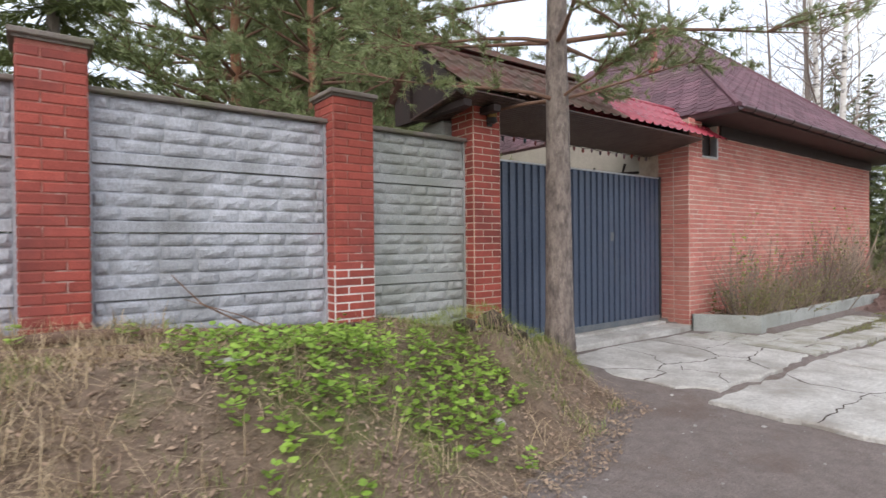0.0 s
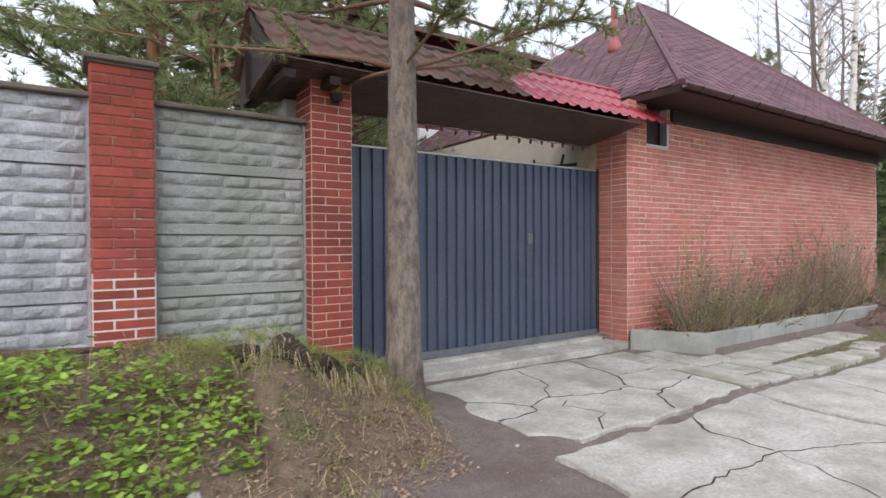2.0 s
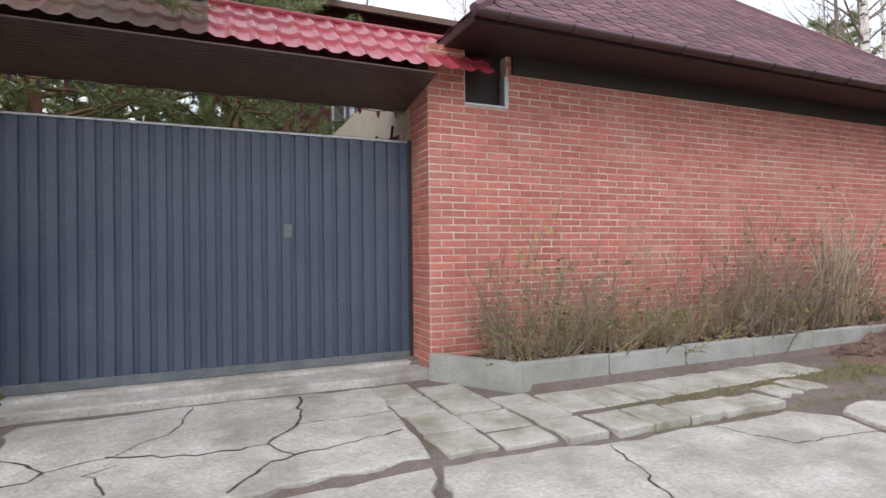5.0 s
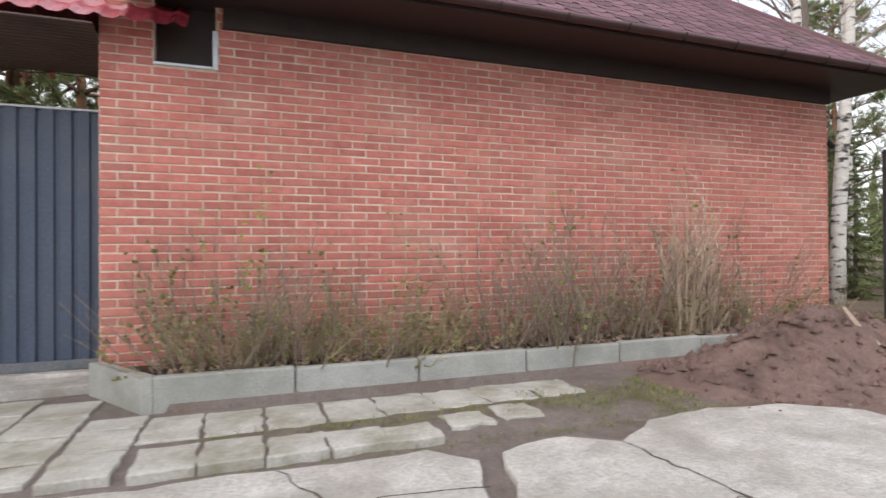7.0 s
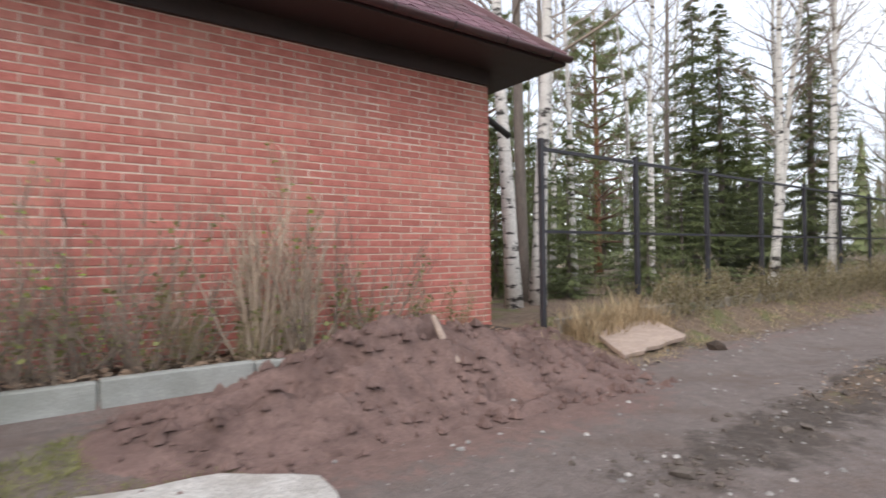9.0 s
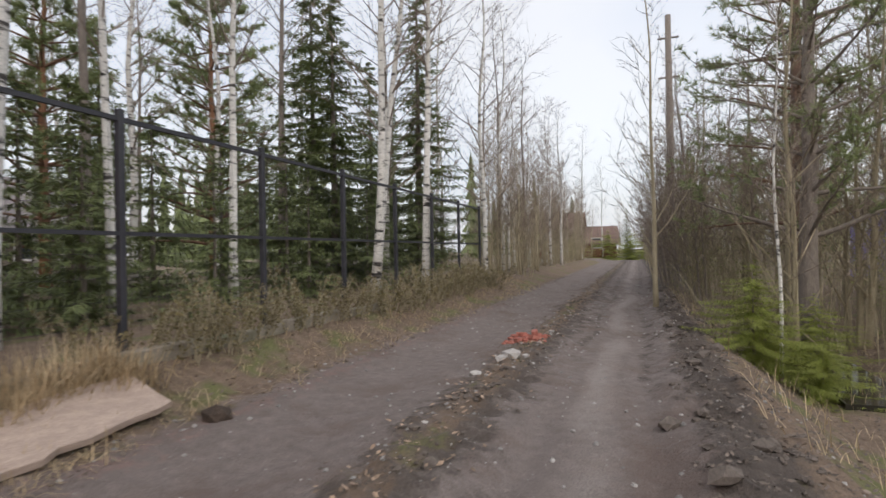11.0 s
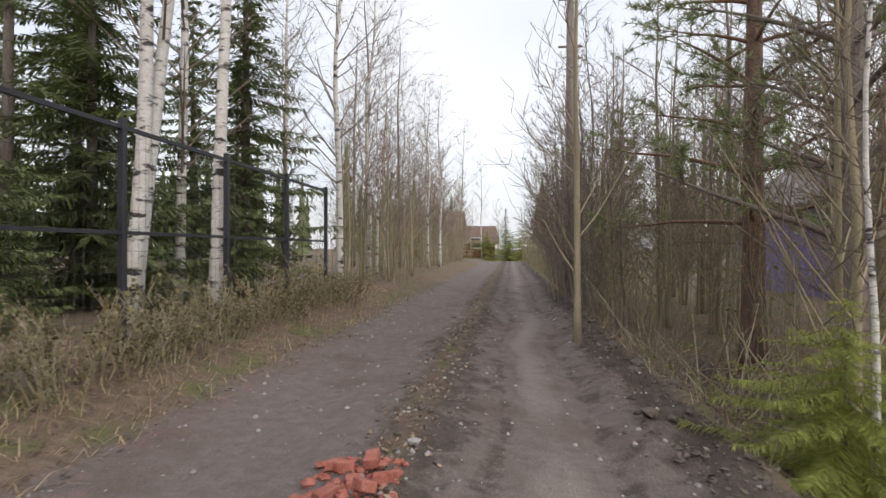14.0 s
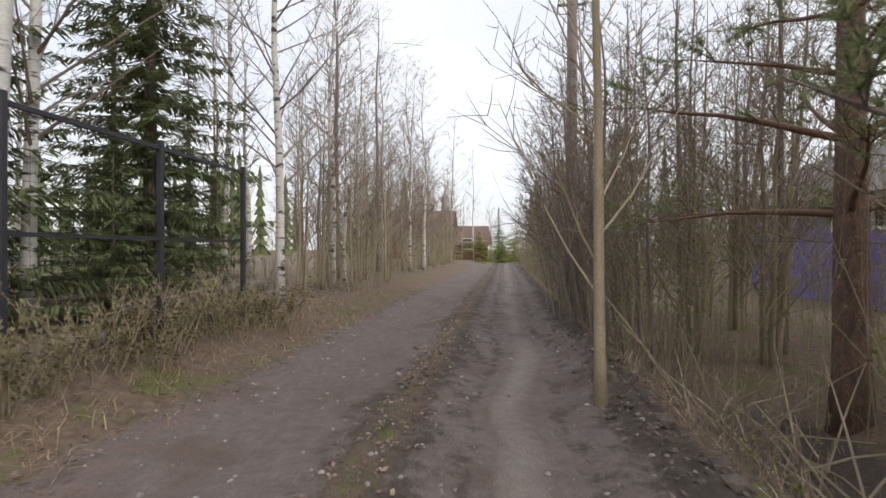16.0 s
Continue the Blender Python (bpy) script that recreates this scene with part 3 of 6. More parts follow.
def fence_section(x0, x1, material, label, seed):
    th = thing("fence_panel", label, "fence", "concrete fence panels")
    for i, z in enumerate((0.55, 1.055, 1.56, 2.065)):
        back, stones = slab(x0, x1, z, 0.505, material, seed + i)
        sl = part("slab", back, material, th)
        for c in stones:
            part("stone", c, material, sl)
    for xa in (x0, x1 - 0.03):
        part("side_frame", Geo().box(xa, 4.64, 0.45, xa + 0.03, 4.72, 2.57), material, th)
    part("base", Geo().box(x0, 4.66, 0.2, x1, 4.72, 0.55), material, th)
    part("coping", Geo().box(x0, 4.60, 2.57, x1, 4.77, 2.61, 0.008), M_coping, th, "dark mossy coping strip")
    return th


fence_section(-2.11, -0.08, M_panel, "pale grey concrete fence panel cast as rough stone", 11)
fence_section(0.31, 2.17, M_panel, "pale grey concrete fence panel cast as rough stone", 3)
fence_section(2.57, 3.82, M_panel_grey, "greenish grey concrete fence panel cast as rough stone", 7)

# ---- sliding gate of profiled sheet ----
gate = thing("sliding_gate", "closed blue-grey profiled steel sliding gate with bottom rail", "gate")
g = Geo()
RIB = 0.1345
x, pts = 4.320, [(4.22, 4.922)]
while x < 8.06:
    pts += [(x - 0.008, 4.922), (x, 4.950), (x + 0.040, 4.950), (x + 0.048, 4.922)]
    x += RIB
pts.append((8.14, 4.922))
for (xa, ya), (xb, yb) in zip(pts, pts[1:]):
    if xb > xa:
        g.poly([(xa, ya, 0.27), (xb, yb, 0.27), (xb, yb, 2.47), (xa, ya, 2.47)])
sheet = part("sheet", g, M_gate, gate)
part("backing", Geo().box(4.22, 4.962, 0.2, 8.14, 4.99, 2.46), M_gate, gate)
part("bottom_rail", Geo().box(4.20, 4.905, 0.19, 8.14, 4.96, 0.275, 0.006), M_gate_rim, gate, "scuffed steel bottom rail")
part("top_rail", Geo().box(4.20, 4.912, 2.47, 8.14, 4.985, 2.492, 0.004), M_rim_light, gate, "pale metal top edge")
g = Geo()
for i in range(28):
    for z in (1.35, 1.95, 0.85):
        xx = 4.320 + RIB * i + 0.088
        if i % 2 == 0:
            g.box(xx - 0.006, 4.916, z - 0.006, xx + 0.006, 4.923, z + 0.006)
part("screws", g, M_gate_rim, gate, kind="stuff")
part("patch", Geo().box(6.81, 4.9175, 1.47, 6.885, 4.9215, 1.60), M_gate_rim, gate, "faded square patch")
post = solo("gate_post", Geo().box(8.08, 4.90, 0.1, 8.125, 4.95, 2.5, 0.004), M_black, "black steel post beside the brick wall", "post")
thr = [(4.75, 4.45), (5.6, 4.42), (6.6, 4.40), (7.5, 4.36), (8.14, 4.40), (8.14, 5.2), (4.5, 5.2), (4.5, 4.6)]
threshold = solo("threshold", Geo().prism(thr, 0.0, 0.155, 0.015), M_conc, "cracked concrete threshold strip under the gate", "threshold", kind="structure")
solo("threshold_step", Geo().box(4.4, 4.78, 0.15, 8.14, 5.15, 0.188, 0.006), M_conc, "narrow concrete rail bed below the gate", "threshold", kind="structure")

# ---- canopy over the gate ----
canopy = thing("gate_canopy", "red metal-tile gate canopy, mossy brown at one end", "canopy")
CX0, CX1, CY0, CYR, CZ0, CZR = 3.38, 8.80, 4.16, 4.92, 3.03, 3.64


def tile_sheet(x0, x1, seed):
    """Wavy stepped metal tile on the front slope, folded over the ridge to the back."""
    g = Geo()
    nx = int((x1 - x0) / 0.022)
    prof = []
    steps = 3
    for s in range(steps):
        prof += [(s / steps, 0.022), ((s + 0.93) / steps, 0.0)]
    prof.append((1.0, 0.0))
    k = len(g.v)
    for i in range(nx + 1):
        x = x0 + (x1 - x0) * i / nx
        ph = (x - CX0) / 0.184 * 2 * math.pi
        wv = 0.013 * (math.cos(ph) + 0.35 * math.cos(2 * ph))
        for s, up in prof:
            y, z = CY0 + (CYR - CY0) * s, CZ0 + (CZR - CZ0) * s
            g.v.append((x, y - up * 0.48 - (wv if s == 0 else 0) * 0.4, z + up + wv))
        g.v.append((x, CYR + 0.62, CZ0 + 0.1 + wv))
    c = len(prof) + 1
    for i in range(nx):
        for r in range(c - 1):
            a = k + i * c + r
            g.f.append((a, a + c, a + c + 1, a + 1))
    return g


part("tile_sheet", tile_sheet(CX0, 6.15, 1), M_tile_old, canopy, "mossy faded brown-red tile sheet")
part("tile_sheet", tile_sheet(6.15, CX1, 2), M_tile_red, canopy, "glossy red tile sheet")
part("ridge_cap", Geo().tube([(6.15, CYR, CZR), (CX1, CYR, CZR)], [0.035, 0.035], 10), M_tile_red, canopy)
part("ridge_cap", Geo().tube([(CX0, CYR, CZR), (6.15, CYR, CZR)], [0.035, 0.035], 10), M_tile_old, canopy)
SY0, SZ0, SY1, SZ1 = CY0 + 0.03, CZ0 - 0.035, 5.12, 2.845
g = Geo()
for i in range(19):
    f0, f1 = i / 19, (i + 0.70) / 19
    ya, za, yb, zb = SY0 + (SY1 - SY0) * f0, SZ0 + (SZ1 - SZ0) * f0, SY0 + (SY1 - SY0) * f1, SZ0 + (SZ1 - SZ0) * f1
    k = len(g.v)
    for x in (CX0 + 0.03, 8.13):
        g.v += [(x, ya, za), (x, yb, zb), (x, yb, zb + 0.014), (x, ya, za + 0.014)]
    g.f += [(k, k + 1, k + 5, k + 4), (k + 1, k + 2, k + 6, k + 5), (k + 2, k + 3, k + 7, k + 6), (k + 3, k, k + 4, k + 7), (k, k + 3, k + 2, k + 1), (k + 4, k + 5, k + 6, k + 7)]
part("soffit_slats", g, M_soffit, canopy, "brown slatted soffit", kind="stuff")
g = Geo()
g.poly([(CX0 + 0.03, SY0, SZ0 + 0.016), (CX0 + 0.03, SY1, SZ1 + 0.016), (8.13, SY1, SZ1 + 0.016), (8.13, SY0, SZ0 + 0.016)])
g.poly([(CX0 + 0.03, SY1, SZ1 + 0.016), (CX0 + 0.03, SY1, 3.3), (8.13, SY1, 3.3), (8.13, SY1, SZ1 + 0.016)])
part("soffit_board", g, M_dark, canopy)
part("end_rafter", Geo().poly([(CX0 + 0.02, CY0, CZ0 - 0.03), (CX0 + 0.02, CYR, CZR - 0.03), (CX0 + 0.02, CYR, CZR - 0.17), (CX0 + 0.02, CY0, CZ0 - 0.11)]).poly([(CX0 + 0.06, CY0, CZ0 - 0.03), (CX0 + 0.06, CY0, CZ0 - 0.11), (CX0 + 0.06, CYR, CZR - 0.17), (CX0 + 0.06, CYR, CZR - 0.03)]), M_dark, canopy, "dark end rafter")
# the canopy end is open; this added sheet gives the dark of its shaded hollow
part("gable_board", Geo().poly([(CX0 + 0.07, SY0, SZ0), (CX0 + 0.07, CYR, CZR - 0.03), (CX0 + 0.07, 5.5, 3.12), (CX0 + 0.07, 5.5, 2.85), (CX0 + 0.07, SY1, SZ1)]).poly([(CX0 + 0.1, SY0, SZ0), (CX0 + 0.1, SY1, SZ1), (CX0 + 0.1, 5.5, 2.85), (CX0 + 0.1, 5.5, 3.12), (CX0 + 0.1, CYR, CZR - 0.03)]), M_dark, canopy, "dark sheet standing in for the shaded hollow of the open canopy end")
for x in (3.55, 3.95):
    part("bracket_beam", Geo().box(x - 0.05, CY0 + 0.1, 2.86, x + 0.05, 5.5, 2.93), M_dark, canopy)
solo("rear_pillar_cap", Geo().box(3.70, 4.9, 0.3, 3.98, 5.3, 2.855, 0.02), M_kerb, "grey rendered concrete post behind the gate pillar", "post")
lamp = thing("wall_lamp", "small aged brass lantern on the gate pillar", "lamp")
part("backplate", Geo().box(3.99, 4.465, 2.74, 4.07, 4.478, 2.92, 0.004), M_black, lamp)
part("shade", Geo().tube([(4.03, 4.43, 2.83), (4.03, 4.43, 2.85), (4.03, 4.43, 2.92), (4.03, 4.43, 2.95)], [0.045, 0.055, 0.045, 0.015], 12), M_brass, lamp, "domed brass shade")
part("bowl", Geo().tube([(4.03, 4.43, 2.765), (4.03, 4.43, 2.79), (4.03, 4.43, 2.83)], [0.03, 0.06, 0.05], 12), M_black, lamp)
garland = thing("light_garland", "string of small coloured bulbs along the canopy soffit", "garland")
cab, bl = Geo(), Geo()
gp_ = [(4.22 + 0.1 * i, 5.1, 2.835 + 0.012 * math.sin(i * 1.9)) for i in range(40)]
cab.tube(gp_, [0.005] * 40, 4)
for i, p in enumerate(gp_[::2]):
    part("bulb", Geo().tube([(p[0], p[1], p[2]), (p[0], p[1], p[2] - 0.035), (p[0], p[1], p[2] - 0.065)], [0.014, 0.022, 0.006], 7), M_bulbs, garland)
part("cable", cab, M_black, garland)

# ---- garage ----
HX0, HX1, HY0, HY1, HZ = 8.13, 16.68, 4.43, 10.4, 3.36
house = thing("garage", "red brick garage with burgundy shingled hip roof", "house")
g = Geo().box(HX0 - 0.003, HY0 - 0.001, 0.0, HX1 - 0.02, HY0 + 0.4, 2.82)
g.box(HX0 - 0.003, HY0 - 0.001, 2.82, 8.53, HY0 + 0.4, HZ).box(9.01, HY0 - 0.001, 2.82, HX1 - 0.02, HY0 + 0.4, HZ)
wall = part("wall", g, M_mortar, house, "red brick front wall")
places = []
for i in range(44):
    z = 0.12 + 0.075 * i
    spans = [(HX0, HX1)] if z < 2.79 else [(HX0, 8.525), (9.015, HX1)]
    for sa, sb in spans:
        x = HX0 - (0.13 if i % 2 else 0.0)
        while x < sb:
            xa, xb = max(x, sa), min(x + 0.25, sb)
            if xb - xa > 0.035:
                places.append(((xa + xb) / 2, HY0 + 0.016, z, 0, round(xb - xa, 2)))
            x += 0.26
brick_lay(wall, places, M_brick, M_brick_rest, (10.5, 1.6), 300)
pier = part("gate_jamb_wall", Geo().box(HX0 - 0.004, HY0 + 0.4, 0, HX0 + 0.3, 5.3, HZ - 0.4), M_mortar, house)
pl = []
for i in range(38):
    z = 0.12 + 0.075 * i
    pl += [(HX0 + 0.012, HY0 + 0.13 + 0.0 + (0.26 if j else 0), z, -90, 0.25 if not (i % 2 and j == 0) else 0.25) for j in range(3)]
brick_lay(pier, pl, M_brick, M_brick_rest, (8.1, 1.6), 300)
part("side_wall", Geo().box(HX1 - 0.3, HY0 + 0.4, 0, HX1 - 0.01, HY1, HZ), M_brick_rest, house)
part("rear_wall", Geo().box(HX0 + 0.3, HY1 - 0.3, 0, HX1 - 0.3, HY1, HZ), M_brick_rest, house)
part("yard_wall", Geo().box(HX0 + 0.02, 5.3, 0, HX0 + 0.3, HY1, HZ), M_cream, house, "cream rendered wall facing the yard")
part("plinth", Geo().box(HX0 - 0.012, HY0 - 0.012, -0.1, HX1, HY0 + 0.02, 0.10), M_kerb, house)
nook = part("vent_window", Geo().box(8.53, HY0 + 0.12, 2.82, 9.01, HY0 + 0.16, HZ), M_dark, house, "dark recessed vent opening")
g = Geo().box(8.52, HY0 - 0.012, 2.80, 9.03, HY0 + 0.1, 2.825, 0.003).box(8.985, HY0 - 0.012, 2.825, 9.03, HY0 + 0.1, 3.14, 0.003)
part("vent_frame", g, M_rim_light, house, "thin metal frame")

# hip roof
EX0, EX1, EY0, EY1, EZ = 8.30, 17.33, 3.76, 11.1, 3.45
RZ, half = 6.75, (EY1 - EY0) / 2
R0, R1 = (12.45, EY0 + half, RZ), (13.35, EY0 + half, RZ)
A, B, C, D = (EX0, EY0, EZ), (EX1, EY0, EZ), (EX1, EY1, EZ), (EX0, EY1, EZ)
g = Geo().poly([A, B, R1, R0]).poly([B, C, R1]).poly([C, D, R0, R1]).poly([D, A, R0])
roof = part("roof", g, M_shingle_rest, house, "burgundy asphalt shingle hip roof")
part("soffit", Geo().box(EX0, EY0, EZ - 0.10, EX1, EY1, EZ - 0.075), M_dark, house, "dark timber eaves soffit")
g = Geo().box(EX0, EY0 - 0.0, EZ - 0.075, EX1, EY0 + 0.03, EZ - 0.004).box(EX0, EY0 + 0.03, EZ - 0.075, EX0 + 0.03, EY1, EZ - 0.004).box(EX1 - 0.03, EY0 + 0.03, EZ - 0.075, EX1, EY1, EZ - 0.004)
part("fascia", g, M_gutter, house)
# no board here: the eaves' soft shade on the brick, built as a strip
part("frieze_board", Geo().box(HX0 + 0.94, HY0 - 0.05, 3.165, HX1, HY0 + 0.0, EZ - 0.1), M_dark, house, "dark strip standing in for the shade under the eaves")


def shingle_face(a, b, c, d, near_n, limit):
    """Rows of hexagonal tabs on the slope a-b (eave) to d-c (ridge)."""
    a, b, c, d = map(Vector, (a, b, c, d))
    ex = (b - a).normalized()
    nrm = (b - a).cross(d - a).normalized()
    up = nrm.cross(ex)
    rise = (d - a).dot(up)
    pitch, w = 0.145, 0.30
    tabs = []
    for r in range(int(rise / pitch)):
        t = r * pitch
        f = (t + 0.07) / rise
        lo, hi = (a + (d - a) * f - a).dot(ex), (b + (c - b) * f - a).dot(ex)
        x = lo + (w / 2 if r % 2 else 0)
        while x + w < hi + 0.12:
            tabs.append((x, t))
            x += w
    mid = (b - a).length * near_n
    tabs.sort(key=lambda q: (q[0] - mid) ** 2 + (q[1] * 1.5) ** 2)
    tab = Geo()
    shape = [(0.075, -0.012), (w - 0.075, -0.012), (w - 0.004, 0.075), (w - 0.004, 0.165), (0.004, 0.165), (0.004, 0.075)]
    tab.v = [(x, y, 0.007) for x, y in shape] + [(x, y, 0.0) for x, y in shape]
    tab.f = [tuple(range(6))] + [(i, i + 6, (i + 1) % 6 + 6, (i + 1) % 6) for i in range(6)]
    me = tab.mesh("shingle", M_shingle)
    base = Matrix.Translation(a + nrm * 0.002) @ Matrix((ex, up, nrm)).transposed().to_4x4()
    rest = Geo()
    for i, (x, t) in enumerate(tabs):
        m = base @ Matrix.Translation((x, t, 0.007)) @ Matrix.Rotation(radians(-1.7), 4, "X")
        if i < limit:
            ob = new("shingle", me)
            ob.parent = roof
            ob.matrix_basis = m
        else:
            k = len(rest.v)
            rest.v += [tuple(m @ Vector(v)) for v in tab.v]
            rest.f += [tuple(k + j for j in f) for f in tab.f]
    part("shingles", rest, M_shingle_rest, roof, kind="stuff")


g = Geo()
for p, r in ((A, R0), (B, R1)):
    g.tube([Vector(p) + Vector((0, 0, 0.012)), Vector(r) + Vector((0, 0, 0.012))], [0.05, 0.05], 6)
g.tube([R0, R1], [0.05, 0.05], 6)
part("ridge_shingles", g, M_shingle_rest, house)
# gutter along the front eave
g = Geo()
prof = [(math.cos(a), math.sin(a)) for a in [math.pi + math.pi * i / 8 for i in range(9)]]
k = len(g.v)
for x in (EX0 - 0.02, EX1 + 0.02):
    for cs, sn in prof:
        g.v.append((x, EY0 - 0.055 + 0.055 * cs, EZ - 0.02 + 0.06 * sn))
    for cs, sn in reversed(prof):
        g.v.append((x, EY0 - 0.055 + 0.050 * cs, EZ - 0.02 + 0.055 * sn))
n2 = 18
for j in range(n2):
    g.f.append((k + j, k + (j + 1) % n2, k + n2 + (j + 1) % n2, k + n2 + j))
gutter = part("gutter", g, M_gutter, house, "brown metal rain gutter", smooth=True)
for i in range(13):
    xx = EX0 + 0.3 + 0.7 * i
    gg = Geo()
    pp = [(EY0 - 0.055 + 0.062 * math.cos(a), EZ - 0.02 + 0.067 * math.sin(a)) for a in [math.pi + math.pi * q / 6 for q in range(7)]]
    gg.tube([(xx, y, z) for y, z in pp], [0.008] * 7, 4)
    part("bracket", gg, M_black, gutter)
g = Geo().tube([(16.95, 5.0, 3.34), (16.95, 5.0, 3.10), (17.0, 4.98, 3.02), (17.42, 4.85, 2.72)], [0.045] * 4, 10)
part("downpipe", g, M_black, house, "black downpipe elbow", smooth=True)
g = Geo().tube([(10.22, 6.3, 4.85), (10.22, 6.3, 5.75)], [0.062, 0.062], 14).tube([(10.22, 6.26, 4.86), (10.22, 6.27, 4.98), (10.22, 6.29, 5.06), (10.22, 6.3, 5.2)], [0.13, 0.14, 0.11, 0.066], 14)
part("roof_vent", g, M_pinkpipe, house, "faded red roof vent pipe", smooth=True)
g = Geo().tube([(15.0, 8.4, 5.0), (15.0, 8.4, 7.05)], [0.1, 0.1], 14).tube([(15.0, 8.4, 7.12), (15.0, 8.4, 7.2)], [0.17, 0.03], 14).tube([(15.0, 8.4, 7.05), (15.0, 8.4, 7.13)], [0.02, 0.02], 6)
part("flue", g, M_steel, house, "stainless steel flue with cowl", smooth=True)

# cream wall relief strips seen through the canopy gap
g = Geo()
rs = random.Random(4)
for i in range(12):
    y = 5.4 + i * 0.45
    g.tube([(HX0 + 0.012, y, 1.6), (HX0 + 0.012, y + rs.uniform(-0.3, 0.3), 2.2), (HX0 + 0.012, y + rs.uniform(-0.4, 0.4), 2.8)], [0.022] * 3, 4)
g.tube([(HX0 + 0.012, 5.3, 2.62), (HX0 + 0.012, 10.5, 2.9)], [0.03, 0.03], 4)
part("wall_joint", g, M_dark, house, kind="stuff")

# ---- house in the yard behind the gate ----
villa = thing("yard_house", "dark red house with white windows behind the gate", "house")
part("wall", Geo().box(8.6, 14.0, 0, 17.5, 22, 8.0), M_brown_wall, villa)
part("roof", Geo().poly([(8.0, 13.2, 7.7), (18.2, 13.2, 7.7), (18.2, 18, 9.6), (8.0, 18, 9.6)]).poly([(8.0, 13.25, 7.6), (8.0, 18, 9.5), (18.2, 18, 9.5), (18.2, 13.25, 7.6)]).box(8.0, 13.15, 7.56, 18.2, 13.25, 7.72), M_tile_old, villa, "dark red tiled roof")
for wx, wz, ww, wh in ((9.30, 4.0, 0.42, 1.4), (9.85, 4.0, 0.62, 1.4), (12.7, 6.9, 1.1, 0.7)):
    win = part("window", Geo().box(wx, 13.96, wz, wx + ww, 13.995, wz + wh), glass, villa)
    fr = Geo().box(wx - 0.07, 13.93, wz - 0.07, wx, 13.995, wz + wh + 0.07).box(wx + ww, 13.93, wz - 0.07, wx + ww + 0.07, 13.995, wz + wh + 0.07)
    fr.box(wx, 13.93, wz - 0.07, wx + ww, 13.995, wz).box(wx, 13.93, wz + wh, wx + ww, 13.995, wz + wh + 0.07).box(wx + ww * 0.62, 13.94, wz, wx + ww * 0.62 + 0.05, 13.96, wz + wh)
    part("window_frame", fr, M_white, win)
solo("air_conditioner", Geo().box(10.32, 13.3, 4.28, 11.15, 13.62, 4.84, 0.03).box(10.4, 13.62, 4.33, 10.5, 13.995, 4.38).box(11.0, 13.62, 4.33, 11.1, 13.995, 4.38), M_white, "white air conditioner box on the house wall", "air conditioner")
# ---- planter kerb, paving, slabs ----
def jag(pts, seed, amp=0.04, step=0.16):
    rng = random.Random(seed)
    out = []
    for (xa, ya), (xb, yb) in zip(pts, pts[1:] + pts[:1]):
        k = max(int(math.hypot(xb - xa, yb - ya) / step), 1)
        for i in range(k):
            j = 0 if i == 0 else amp
            out.append((xa + (xb - xa) * i / k + rng.uniform(-j, j), ya + (yb - ya) * i / k + rng.uniform(-j, j)))
    return out


kx = [8.62, 9.60, 10.58, 11.58, 12.58, 13.58, 14.6]
for i, (a, b) in enumerate(zip(kx, kx[1:])):
    solo("kerb_stone", Geo().box(a + 0.006, 3.57, -0.1, b - 0.006, 3.66, 0.335 - 0.01 * (i % 2), 0.012), M_kerb, "grey concrete kerb stone edging the planter", "kerb", "planter kerb stones")
kt = Geo()
kt.prism([(8.14, 4.40), (8.07, 4.34), (8.56, 3.575), (8.63, 3.57), (8.63, 3.66)], -0.1, 0.335, 0.008)
solo("kerb_stone", kt, M_kerb, "slanting concrete kerb stone against the wall corner", "kerb", "planter kerb stones")
solo("planter_bed", Geo().prism([(8.18, 4.42), (8.62, 3.67), (14.6, 3.67), (16.6, 4.0), (16.6, 4.42)], 0.0, 0.27), M_sod, "dark soil bed strewn with dead leaves behind the kerb", "planter bed", kind="structure")
SL = [([(4.86, 4.28), (4.74, 3.7), (4.78, 2.75), (5.04, 2.46), (6.2, 2.45), (7.34, 2.54), (7.39, 3.05), (7.50, 4.24), (6.2, 4.33)], 0.094),
      ([(4.70, 2.40), (4.72, 0.4), (4.66, -2.2), (7.16, -2.2), (7.2, 0.2), (7.17, 2.0), (7.31, 2.44), (6.2, 2.36)], 0.062),
      ([(7.38, 2.43), (7.25, 2.0), (7.27, 0.3), (7.24, -2.2), (10.36, -2.2), (10.34, 0.4), (10.30, 1.6), (10.44, 2.04), (10.22, 2.30), (9.6, 2.29), (8.6, 2.32), (8.1, 2.42)], 0.060),
      ([(10.62, 2.12), (10.44, 1.6), (10.42, 0.3), (10.44, -2.2), (13.1, -2.2), (13.3, 0.2), (13.45, 1.0), (13.33, 1.56), (13.38, 1.92), (13.0, 2.25), (12.4, 2.37), (11.8, 2.30), (11.36, 2.02), (11.08, 2.22)], 0.056)]
for i, (o, z) in enumerate(SL):
    solo("concrete_slab", Geo().prism(jag(o, i, 0.035, 0.14), -0.1, z, 0.012), M_conc, "pale worn concrete slab with ragged cracked edges", "concrete slab", "driveway slabs")


